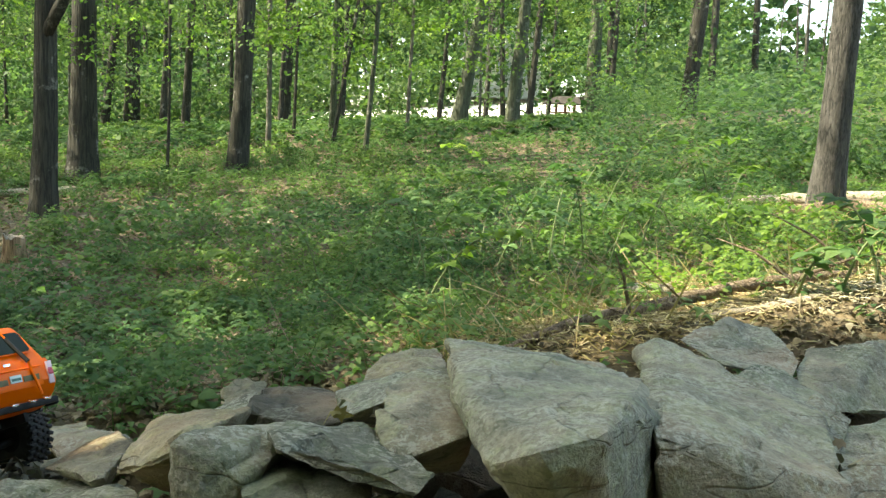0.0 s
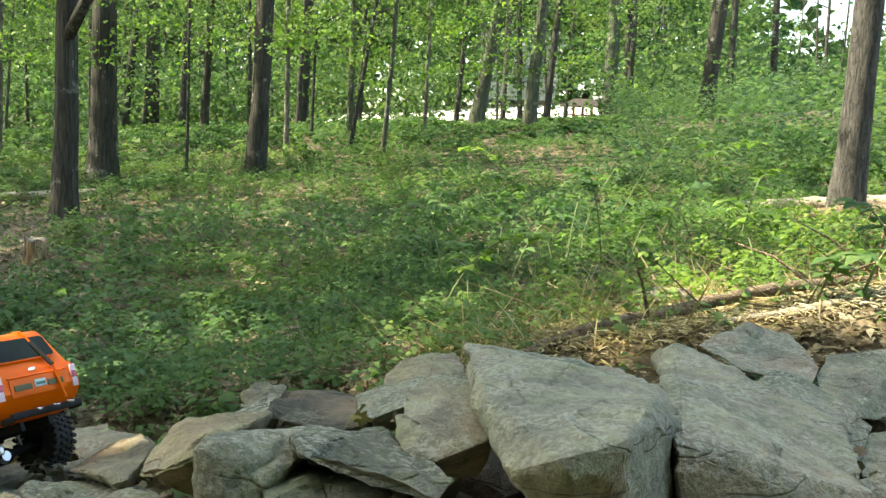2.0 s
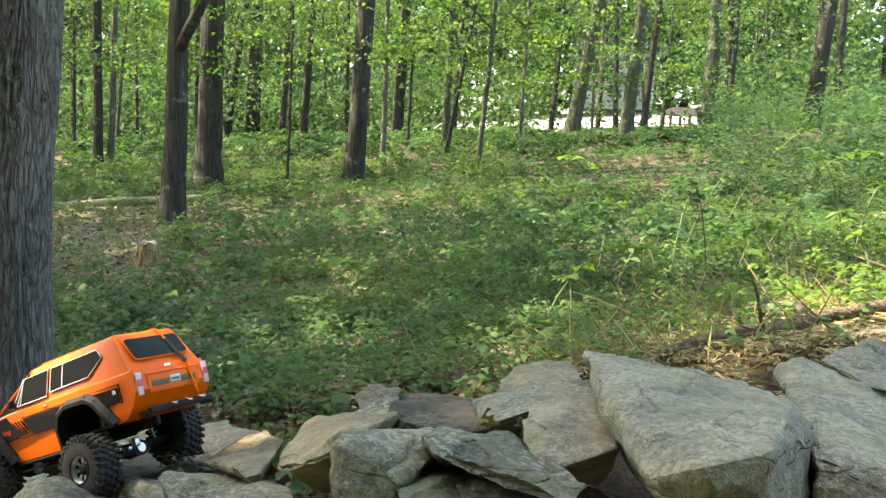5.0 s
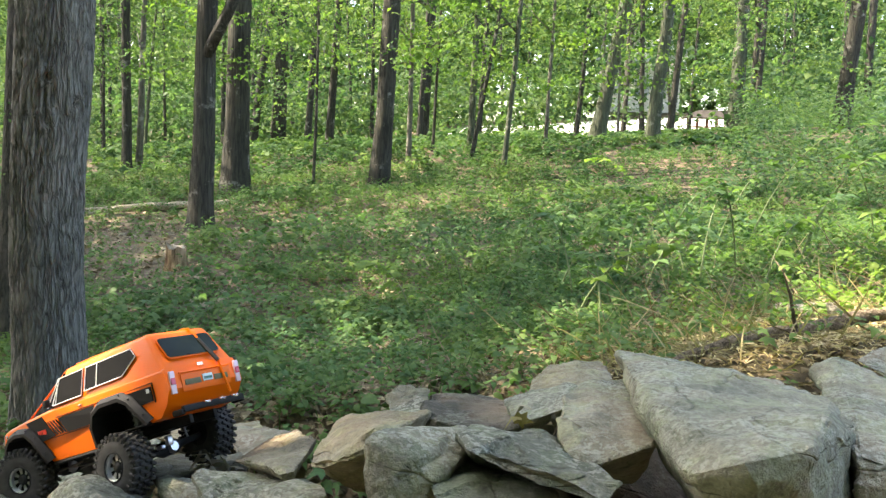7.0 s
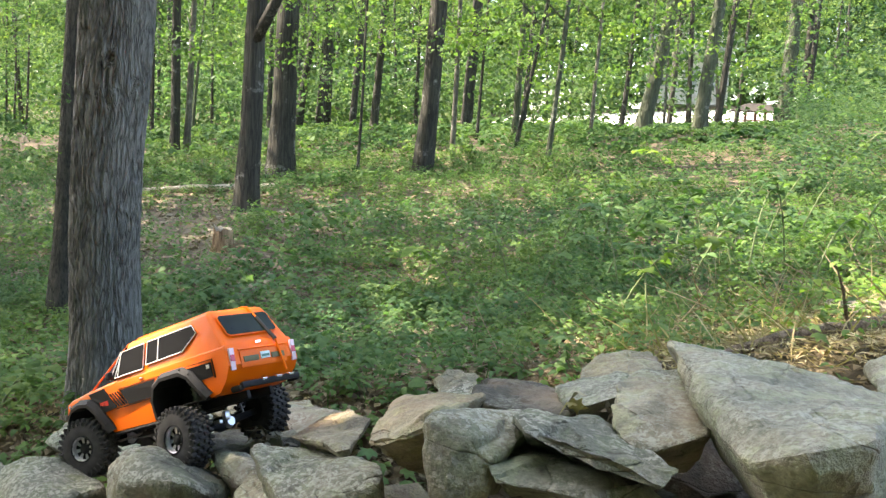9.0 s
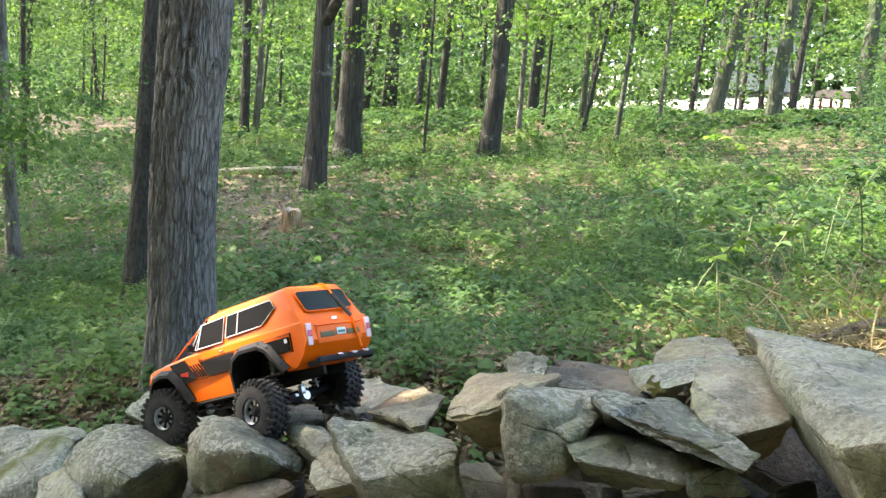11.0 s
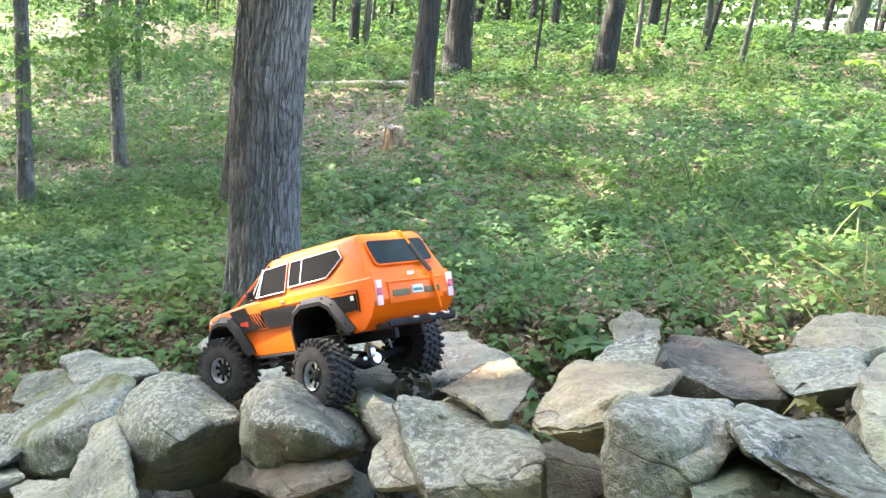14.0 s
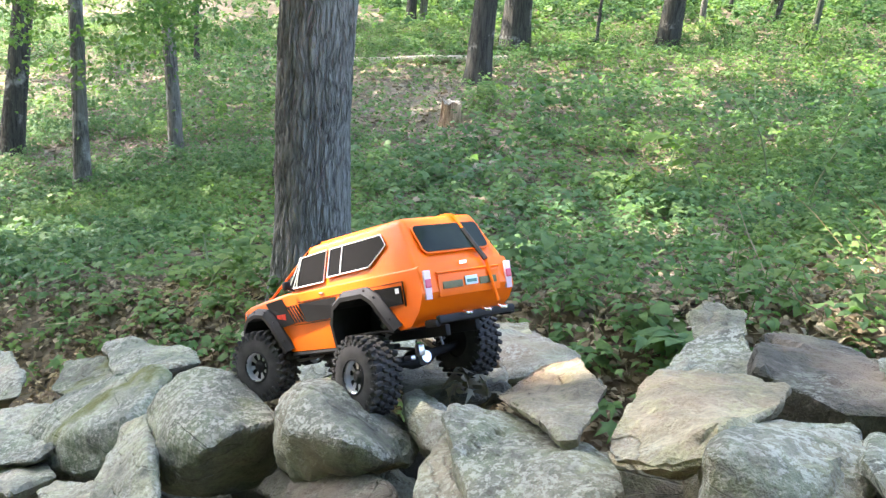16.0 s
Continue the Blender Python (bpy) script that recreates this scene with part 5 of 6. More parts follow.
OLIVE = plain("dark_olive_recess", (0.10, 0.085, 0.02), 0.5, 0, 60, 0.25, 0.0)
STEEL = plain("dull_steel", (0.35, 0.34, 0.33), 0.45, 0.8, 60, 0.2, 0.1)

W = 0.098                     # half width of the body
BELT, ROOF_Z = 0.152, 0.232
TRUCK = pose(-0.746, -0.012, 0.599, 3.3, 23.1, 163.2) @ Matrix.Scale(0.81, 4)
truck = empty("model_truck")
truck.matrix_world = TRUCK
tagged(truck, "orange model truck with black stripe and big tyres on the stones", "model truck")

REAR_ARCH = [(0.074, 0.046), (0.070, 0.085), (0.056, 0.112), (0.030, 0.124), (-0.030, 0.124), (-0.052, 0.112), (-0.078, 0.078), (-0.092, 0.060)]
FRONT_ARCH = [(0.372, 0.088), (0.366, 0.104), (0.350, 0.118), (0.322, 0.124), (0.290, 0.120), (0.268, 0.100), (0.250, 0.068), (0.240, 0.048)]
OUTLINE = [(-0.122, 0.064)] + [(-0.150, 0.085), (-0.166, 0.110), (-0.163, 0.140), (-0.158, BELT)] + [(0.222, BELT + 0.002), (0.300, 0.149), (0.362, 0.143), (0.384, 0.136), (0.390, 0.112), (0.384, 0.092)] + FRONT_ARCH + REAR_ARCH


def side_y(z):
    """Half width of the body at a height: bulged at the waist, drawn in towards the sill and the roof."""
    if z <= 0.125:
        return W - 0.010 * ((0.125 - z) / 0.08) ** 2
    if z <= BELT:
        return W - 0.004 * (z - 0.125) / (BELT - 0.125)
    return W - 0.004 - 0.018 * (z - BELT) / (ROOF_Z - BELT)


def loft_sides(outline, bevel=0.006):
    bm = bmesh.new()
    n = len(outline)
    left = [bm.verts.new((x, side_y(z), z)) for x, z in outline]
    mid = [bm.verts.new((x, 0, z + (0.004 if z > 0.13 else 0))) for x, z in outline]
    right = [bm.verts.new((x, -side_y(z), z)) for x, z in outline]
    fl, fr = bm.faces.new(left), bm.faces.new(right[::-1])
    for a, c in ((left, mid), (mid, right)):
        for i in range(n):
            bm.faces.new((a[i], c[i], c[(i + 1) % n], a[(i + 1) % n]))
    bmesh.ops.recalc_face_normals(bm, faces=bm.faces[:])
    edges = [e for e in bm.edges if (fl in e.link_faces or fr in e.link_faces) and e.verts[0].co.z > 0.12 or (abs(e.verts[0].co.y) > 0.05 and abs(e.verts[1].co.y - e.verts[0].co.y) < 0.02 and fl not in e.link_faces and fr not in e.link_faces)]
    bmesh.ops.bevel(bm, geom=[e for e in edges if (fl in e.link_faces or fr in e.link_faces)], offset=bevel, segments=4, affect="EDGES", profile=0.5, clamp_overlap=True)
    bmesh.ops.triangulate(bm, faces=[f for f in bm.faces if len(f.verts) > 4])
    return bm


body = part("body", loft_sides(OUTLINE), ORANGE, truck, "glossy orange lower body", smooth=30)

# cab with sloping glass
bm = bmesh.new()
base = [(0.222, W - 0.005, BELT - 0.004), (0.222, -W + 0.005, BELT - 0.004), (-0.158, -W + 0.005, BELT - 0.004), (-0.158, W - 0.005, BELT - 0.004)]
top = [(0.152, W - 0.022, ROOF_Z - 0.004), (0.152, -W + 0.022, ROOF_Z - 0.004), (-0.114, -W + 0.022, ROOF_Z), (-0.114, W - 0.022, ROOF_Z)]
bv, tv = [bm.verts.new(p) for p in base], [bm.verts.new(p) for p in top]
bm.faces.new(tv)
bm.faces.new(bv[::-1])
for i in range(4):
    bm.faces.new((bv[i], bv[(i + 1) % 4], tv[(i + 1) % 4], tv[i]))
bmesh.ops.recalc_face_normals(bm, faces=bm.faces[:])
bmesh.ops.bevel(bm, geom=[e for e in bm.edges if max(v.co.z for v in e.verts) > 0.2], offset=0.010, segments=4, affect="EDGES", profile=0.5)
part("cab", bm, ORANGE, truck, smooth=30)
rp = part("roof_panel", box((0.235, 0.126, 0.006), (0.018, 0, ROOF_Z - 0.0025), 0.0025), ORANGE, truck)
for k in range(-3, 4):
    part("roof_rib", box((0.205, 0.006, 0.003), (0.014, k * 0.017, ROOF_Z + 0.0005), 0.0012), ORANGE, rp)
part("hood_bulge", box((0.125, 0.095, 0.008), (0.295, 0, 0.150), 0.003, Matrix.Rotation(radians(3.5), 3, "Y")), ORANGE, truck)


def on_side(pts, sgn, lift):
    return [Vector((x, sgn * (side_y(z) + lift), z)) for x, z in pts]


def slab(pts, sgn, lift, thick):
    """A flat plate on a side of the body, from its outline."""
    bm = bmesh.new()
    outer = [bm.verts.new(p) for p in on_side(pts, sgn, lift + thick)]
    inner = [bm.verts.new(p) for p in on_side(pts, sgn, lift - 0.002)]
    bm.faces.new(outer)
    for i in range(len(pts)):
        bm.faces.new((outer[i], inner[i], inner[(i + 1) % len(pts)], outer[(i + 1) % len(pts)]))
    bmesh.ops.recalc_face_normals(bm, faces=bm.faces[:])
    return bm


def rail(points, r, sides=6, closed=False):
    pts = [Vector(p) for p in points]
    if closed:
        pts = pts + [pts[0], pts[0].lerp(pts[1], 0.05)]
    return tube(pts, [r] * len(pts), sides)


DOOR_W = [(0.196, 0.160), (0.170, 0.211), (0.090, 0.213), (0.096, 0.160)]
VENT = [(0.213, 0.159), (0.176, 0.209), (0.186, 0.160)]
REAR_W = [(0.0855, 0.166), (0.079, 0.213), (-0.066, 0.214), (-0.080, 0.196), (-0.036, 0.167)]
for sgn in (1, -1):
    for name, shape in (("door_window", DOOR_W), ("quarter_window", REAR_W)):
        w = part(name, slab(shape, sgn, 0.0005, 0.0012), TINT, truck, "dark tinted window with white trim", smooth=0)
        part("window_trim", rail(on_side(shape, sgn, 0.0020), 0.0012, 6, True), WHITE, w, "white trim")
    for x0, z0, x1, z1 in ((0.186, 0.160, 0.172, 0.210), (0.046, 0.168, 0.041, 0.213)):
        part("window_bar", rail(on_side([(x0, z0), (x1, z1)], sgn, 0.0022), 0.0012), WHITE, truck)
    w = part("vent_window", slab(VENT, sgn, 0.0005, 0.0012), TINT, truck, smooth=0)
    part("window_trim", rail(on_side([(0.213, 0.158), (0.174, 0.212)], sgn, 0.0020), 0.0012), WHITE, w)
    # stripe along the flank, broken by slanting bars
    part("stripe", slab([(0.160, 0.097), (0.078, 0.097), (0.071, 0.118), (0.060, 0.131), (0.182, 0.131)], sgn, 0.0004, 0.0006), DECAL, truck, "black side stripe", smooth=0)
    part("stripe", slab([(-0.058, 0.098), (-0.116, 0.100), (-0.116, 0.128), (-0.034, 0.130), (-0.050, 0.118)], sgn, 0.0004, 0.0006), DECAL, truck, "black side stripe", smooth=0)
    part("stripe", slab([(0.240, 0.146), (0.298, 0.143), (0.285, 0.130), (0.266, 0.110), (0.254, 0.094), (0.206, 0.098)], sgn, 0.0004, 0.0006), DECAL, truck, "black front stripe", smooth=0)
    for k in range(5):
        x = 0.206 - 0.0095 * k
        part("slant_bar", slab([(x, 0.099), (x - 0.003, 0.099), (x + 0.023, 0.131), (x + 0.026, 0.131)], sgn, 0.0004, 0.0006), DECAL, truck, smooth=0)
    part("pinstripe", slab([(0.205, 0.0945), (0.080, 0.0945), (0.080, 0.0955), (0.205, 0.0955)], sgn, 0.0004, 0.0006), DECAL, truck, smooth=0)
    part("pinstripe", slab([(0.190, 0.1335), (-0.122, 0.1335), (-0.122, 0.1345), (0.190, 0.1345)], sgn, 0.0004, 0.0006), DECAL, truck, smooth=0)
    part("pinstripe", slab([(-0.1205, 0.096), (-0.1215, 0.096), (-0.1215, 0.1345), (-0.1205, 0.1345)], sgn, 0.0004, 0.0006), DECAL, truck, smooth=0)
    for k, (x, w_) in enumerate(((0.257, 0.004), (0.251, 0.003), (0.246, 0.003), (0.240, 0.004), (0.234, 0.004))):
        part("red_bar", slab([(x, 0.111 - 0.001 * k), (x - w_, 0.111 - 0.001 * k), (x - w_ + 0.001, 0.118), (x + 0.001, 0.118)], sgn, 0.0012, 0.0005), RED_BAR, truck, smooth=0)
    part("badge", slab([(-0.104, 0.117), (-0.112, 0.117), (-0.112, 0.125), (-0.104, 0.125)], sgn, 0.0012, 0.0005), WHITE, truck, smooth=0)
    # fender flares with bolt heads
    for shape in (REAR_ARCH, FRONT_ARCH):
        bm = bmesh.new()
        rings = []
        for i, (x, z) in enumerate(shape):
            p, q = shape[max(i - 1, 0)], shape[min(i + 1, len(shape) - 1)]
            d = Vector((q[0] - p[0], 0, q[1] - p[1])).normalized()
            nrm = Vector((-d.z, 0, d.x))
            if nrm.z < 0 and abs(nrm.z) > 0.4 or (abs(nrm.z) <= 0.4 and (x - (sum(s[0] for s in shape) / len(shape))) * nrm.x < 0):
                nrm = -nrm
            c = Vector((x, 0, z))
            yb = side_y(z)
            rings.append([bm.verts.new(c + nrm * o + Vector((0, sgn * y, 0))) for o, y in ((-0.004, yb - 0.02), (-0.004, yb + 0.014), (0.003, yb + 0.014), (0.013, yb + 0.004), (0.013, yb - 0.004))])
        for a, c in zip(rings, rings[1:]):
            for j in range(4):
                bm.faces.new((a[j], a[j + 1], c[j + 1], c[j]))
        bmesh.ops.recalc_face_normals(bm, faces=bm.faces[:])
        fl = part("fender_flare", bm, BLACK, truck, "black plastic fender flare", smooth=25)
        for x, z in shape[1:-1]:
            cx = sum(s[0] for s in shape) / len(shape)
            v = Vector((x - cx, 0, z - 0.05)).normalized() * 0.008
            part("bolt", box((0.0035, 0.0025, 0.0035), (x + v.x, sgn * (side_y(z) + 0.0095), z + v.z), 0.001), BLACK, fl)
    # inner wheel wells
    for shape in (REAR_ARCH, FRONT_ARCH):
        bm = bmesh.new()
        c = Vector((sum(s[0] for s in shape) / len(shape), 0, 0.05))
        a = [bm.verts.new((x + (c.x - x) * 0.03, sgn * (side_y(z) - 0.004), z - 0.003)) for x, z in shape]
        d = [bm.verts.new((x + (c.x - x) * 0.03, sgn * 0.03, z - 0.003)) for x, z in shape]
        for i in range(len(shape) - 1):
            bm.faces.new((a[i], a[i + 1], d[i + 1], d[i]))
        bm.faces.new(d)
        part("wheel_well", bm, BLACK, truck, smooth=0)
    mir = part("mirror", box((0.012, 0.014, 0.016), (0.192, sgn * (W + 0.012), 0.166), 0.004), BLACK, truck, "black door mirror")
    part("mirror_arm", rail([(0.194, sgn * (W - 0.004), 0.156), (0.192, sgn * (W + 0.010), 0.162)], 0.002), BLACK, mir)
    part("door_handle", box((0.014, 0.004, 0.003), (0.104, sgn * (side_y(0.142) + 0.001), 0.142), 0.001), CHROME, truck)
    part("rocker_rail", rail([(0.238, sgn * 0.086, 0.043), (0.076, sgn * 0.086, 0.042)], 0.004), BLACK, truck)
    part("brush_line", rail([(0.345, sgn * 0.055, 0.152), (0.270, sgn * 0.062, 0.180), (0.160, sgn * 0.066, 0.226)], 0.0022), ORANGE, truck, "orange limb line from hood to roof")
    part("line_knob", box((0.006, 0.008, 0.006), (0.346, sgn * 0.055, 0.152), 0.002), ORANGE, truck)
    # tail lamps
    tl = part("tail_lamp", box((0.005, 0.013, 0.044), (-0.1655, sgn * 0.085, 0.122), 0.0015, Matrix.Rotation(radians(-4), 3, "Y")), PINK, truck, "pale tail lamp in a bright frame")
    part("red_lens", box((0.003, 0.011, 0.013), (-0.1680, sgn * 0.085, 0.124), 0.001), LAMP_RED, tl)
    part("headlight", tube([(0.384, sgn * 0.068, 0.118), (0.394, sgn * 0.068, 0.118)], [0.014, 0.013], 20), WHITE, truck)
    part("side_marker", box((0.004, 0.003, 0.006), (0.372, sgn * (side_y(0.13) + 0.0005), 0.129), 0.001), SILVER, truck)

part("windshield", join(box((0.0015, 0.150, 0.078), (0.190, 0, 0.190), 0.0, Matrix.Rotation(radians(-41), 3, "Y"))), TINT, truck, smooth=0)
part("grille", box((0.004, 0.110, 0.026), (0.391, 0, 0.117), 0.001), BLACK, truck)


def pane_plate(width, height, corner, thick, at, tilt):
    """A plate with rounded corners that faces along x, tilted about y."""
    bm = bmesh.new()
    out = []
    for sy_, sz_, a0 in ((1, 1, 0), (-1, 1, 90), (-1, -1, 180), (1, -1, 270)):
        for k in range(5):
            a = radians(a0 + 22.5 * k)
            out.append((sy_ * (width / 2 - corner) + corner * math.cos(a), sz_ * (height / 2 - corner) + corner * math.sin(a)))
    back, front = [[bm.verts.new((x, y, z)) for y, z in out] for x in (thick / 2, -thick / 2)]
    bm.faces.new(back)
    bm.faces.new(front[::-1])
    for k in range(len(out)):
        bm.faces.new((back[k], front[k], front[(k + 1) % len(out)], back[(k + 1) % len(out)]))
    bmesh.ops.recalc_face_normals(bm, faces=bm.faces[:])
    bmesh.ops.transform(bm, matrix=Matrix.Translation(at) @ Matrix.Rotation(radians(tilt), 4, "Y"), verts=bm.verts)
    return bm


rw = part("rear_window", pane_plate(0.134, 0.050, 0.008, 0.003, (-0.1385, 0, 0.194), 29), REAR_TINT, truck, "dark rear window with rounded corners", smooth=30)
part("window_seal", pane_plate(0.140, 0.056, 0.010, 0.0014, (-0.1383, 0, 0.194), 29), ORANGE, rw, smooth=30)
part("tailgate_panel", box((0.002, 0.128, 0.034), (-0.1660, 0, 0.118), 0.0008, Matrix.Rotation(radians(-3), 3, "Y")), ORANGE, truck)
for y, w_ in ((0.036, 0.040), (-0.038, 0.036)):
    part("recess", box((0.002, w_, 0.011), (-0.1675, y, 0.118), 0.0004), OLIVE, truck)
pl = part("number_plate", box((0.002, 0.026, 0.014), (-0.1685, -0.002, 0.121), 0.0006), PLATE, truck, "small pale plate")
part("plate_bar", box((0.001, 0.020, 0.005), (-0.1700, -0.002, 0.120)), GREEN_BAR, pl)
part("tailgate_lip", rail([(-0.1665, 0.066, 0.138), (-0.1665, -0.066, 0.138)], 0.0018), ORANGE, truck)
part("tailgate_badge", box((0.002, 0.016, 0.006), (-0.1640, 0.006, 0.150), 0.0008), CHROME, truck)
# strap over the rear window down to the bumper
st = part("strap", rail([(-0.070, -0.030, 0.2325), (-0.100, -0.030, 0.2335), (-0.116, -0.030, 0.2305), (-0.134, -0.032, 0.2055)], 0.0028), ORANGE, truck, "orange strap from roof to bumper")
part("strap_sleeve", rail([(-0.134, -0.032, 0.2055), (-0.152, -0.036, 0.176), (-0.168, -0.040, 0.150)], 0.0040), BLACK, st)
part("strap_end", rail([(-0.168, -0.040, 0.150), (-0.172, -0.043, 0.110), (-0.178, -0.043, 0.082)], 0.0026), ORANGE, st)
# rear bumper with shackles
bp = part("rear_bumper", join(box((0.012, 0.160, 0.013), (-0.170, 0, 0.068), 0.004), box((0.03, 0.012, 0.012), (-0.156, 0.078, 0.064), 0.004), box((0.03, 0.012, 0.012), (-0.156, -0.078, 0.064), 0.004)), BLACK, truck, "black steel rear bumper")
for y in (0.030, -0.044, -0.010):
    part("shackle", rail([(-0.180, y - 0.005, 0.075), (-0.188, y - 0.006, 0.072), (-0.192, y, 0.070), (-0.188, y + 0.006, 0.072), (-0.180, y + 0.005, 0.075)], 0.0022), CHROME, bp, "chrome shackle")
part("front_bumper", box((0.016, 0.180, 0.016), (0.398, 0, 0.084), 0.004), BLACK, truck, "black front bumper")
for y in (0.032, -0.032):
    part("frame_rail", box((0.50, 0.010, 0.018), (0.115, y, 0.050), 0.002), BLACK, truck)
part("skid_plate", box((0.16, 0.075, 0.010), (0.16, 0, 0.030), 0.004), BLACK, truck)
part("floor_pan", box((0.36, 0.17, 0.004), (0.12, 0, 0.062), 0.001), BLACK, truck)


# wheels
def block_mesh(name, size):
    bm = box(size, bevel=0.0012, segments=1)
    me = bpy.data.meshes.new(name)
    bm.to_mesh(me)
    bm.free()
    return finish(me, RUBBER)


LUG_OUT, LUG_IN, LUG_SIDE = block_mesh("tread_block", (0.0068, 0.0125, 0.0075)), block_mesh("tread_block", (0.0072, 0.0105, 0.0075)), block_mesh("side_lug", (0.0050, 0.003, 0.009))


def wheel(at, steer=0.0, lean=0.0):
    R0, RW = 0.0655, 0.050
    m = Matrix.Translation(at) @ Matrix.Rotation(radians(lean), 4, "X") @ Matrix.Rotation(radians(steer), 4, "Z")
    sgn = 1 if at[1] > 0 else -1
    prof = [(0.027, 0.5), (0.036, 0.54), (0.050, 0.52), (0.0585, 0.44), (0.0605, 0.25), (0.061, 0), (0.0605, -0.25), (0.0585, -0.44), (0.050, -0.52), (0.036, -0.54), (0.027, -0.5)]
    n = 48
    bm = bmesh.new()
    rings = [[bm.verts.new((r * math.cos(2 * math.pi * j / n), y * RW, r * math.sin(2 * math.pi * j / n))) for j in range(n)] for r, y in prof]
    for a, c in zip(rings, rings[1:]):
        for j in range(n):
            bm.faces.new((a[j], a[(j + 1) % n], c[(j + 1) % n], c[j]))
    bmesh.ops.recalc_face_normals(bm, faces=bm.faces[:])
    ob = part("wheel", bm, RUBBER, truck, "knobbly black rubber tyre", smooth=30)
    ob.matrix_local = m
    for y, mesh, off, tw in ((0.0195, LUG_OUT, 0, 18), (0.0065, LUG_IN, 0.5, -14), (-0.0065, LUG_IN, 0, 14), (-0.0195, LUG_OUT, 0.5, -18)):
        for k in range(28):
            lug = new("tread_block", mesh)
            lug.parent = ob
            lug.matrix_local = Matrix.Rotation(2 * math.pi * (k + off) / 28, 4, "Y") @ Matrix.Translation((0, y, R0 - 0.0035)) @ Matrix.Rotation(radians(tw), 4, "Z")
            if mesh is LUG_OUT:
                lug = new("side_lug", LUG_SIDE)
                lug.parent = ob
                lug.matrix_local = Matrix.Rotation(2 * math.pi * (k + off) / 28 + 0.03, 4, "Y") @ Matrix.Translation((0, (1 if y > 0 else -1) * (RW * 0.52), R0 - 0.0105))
    # rim with eight holes, bead ring and hub
    bm = bmesh.new()
    n = 48
    face = RW * 0.40
    prof = [(0.0285, 0.52), (0.0290, 0.46), (0.0255, 0.42), (0.0235, 0.30), (0.012, 0.30)]
    rings = [[bm.verts.new((r * math.cos(2 * math.pi * j / n), sgn * y * RW, r * math.sin(2 * math.pi * j / n))) for j in range(n)] for r, y in prof]
    for i, (a, c) in enumerate(zip(rings, rings[1:])):
        for j in range(n):
            if i == 3 and j % 6 in (1, 2, 3):
                continue
            bm.faces.new((a[j], a[(j + 1) % n], c[(j + 1) % n], c[j]))
    rim = part("rim", bm, SILVER, ob, "satin silver wheel rim with round holes", smooth=30)
    part("rim_barrel", tube([(0, sgn * 0.010, 0), (0, sgn * -0.021, 0)], [0.0265, 0.0265], 32), BLACK, ob)
    part("bead_ring", rail([(0.0282 * math.cos(2 * math.pi * j / 32), sgn * RW * 0.52, 0.0282 * math.sin(2 * math.pi * j / 32)) for j in range(32)], 0.0018, 6, True), BLACK, ob)
    part("hub", tube([(0, sgn * 0.006, 0), (0, sgn * 0.017, 0), (0, sgn * 0.021, 0)], [0.012, 0.0115, 0.006], 16), BLACK, ob, "black hub")
    for k in range(8):
        a = 2 * math.pi * (k + 0.5) / 8
        part("rim_bolt", box((0.0028, 0.002, 0.0028), (0.0262 * math.cos(a), sgn * RW * 0.49, 0.0262 * math.sin(a)), 0.0006), CHROME, ob)
    return ob


WH = {"FL": (0.323, 0.100, 0.030), "FR": (0.323, -0.100, 0.032), "RL": (0.0, 0.104, -0.004), "RR": (-0.006, -0.116, 0.020)}
for k, p in WH.items():
    wheel(p, 16 if k[0] == "F" else 0, 6 if k[0] == "R" else 0)
for name, l, r_ in (("front_axle", "FL", "FR"), ("rear_axle", "RL", "RR")):
    a, c = Vector(WH[l]), Vector(WH[r_])
    ax = part(name, tube([a.lerp(c, 0.1), a.lerp(c, 0.35), a.lerp(c, 0.42), a.lerp(c, 0.58), a.lerp(c, 0.65), a.lerp(c, 0.9)], [0.007, 0.008, 0.016, 0.016, 0.008, 0.007], 14), BLACK, truck, "black axle with a bulged housing")
    part("diff_cover", tube([a.lerp(c, 0.5) + Vector((-0.012, 0, 0)), a.lerp(c, 0.5) + Vector((-0.022, 0, 0.001))], [0.014, 0.010], 12), SILVER, ax, "bright axle cover")
    for s_ in (0.24, 0.76):
        p0 = a.lerp(c, s_)
        p1 = Vector((p0.x + (0.012 if name[0] == "r" else -0.012), p0.y * 0.85, 0.118))
        sh = part("shock", tube([p0, p0.lerp(p1, 0.55), p0.lerp(p1, 0.56), p1], [0.0025, 0.0025, 0.0055, 0.0055], 10), STEEL, truck, "steel shock absorber")
        d = (p1 - p0)
        u = d.orthogonal().normalized()
        v = d.normalized().cross(u)
        part("spring", rail([p0 + d * (0.12 + 0.75 * i / 72) + (u * math.cos(i * 0.7) + v * math.sin(i * 0.7)) * 0.0075 for i in range(73)], 0.0011, 5), STEEL, sh)
        q = Vector((0.165, p0.y * 0.5, 0.034))
        part("link", rail([p0 + Vector((0, 0, -0.004)), q], 0.003), STEEL, truck)
part("drive_shaft", rail([(0.0, 0, 0.006), (0.323, 0, 0.032)], 0.004, 8), STEEL, truck)
part("gearbox", box((0.06, 0.045, 0.035), (0.17, 0, 0.058), 0.006), BLACK, truck)
part("hitch_hardware", join(box((0.012, 0.014, 0.02), (-0.035, 0.014, 0.022), 0.003), box((0.02, 0.010, 0.008), (-0.03, 0.034, 0.012), 0.002)), SILVER, truck, "bright linkage hardware")

# ---- stump, fallen wood, distant things ----
STUMPWOOD = bark_material("stump_wood", (0.16, 0.08, 0.04), (0.62, 0.43, 0.26), 0.4)
sx, sy = -3.47, 4.74
sz = soil(sx, sy) + 0.05
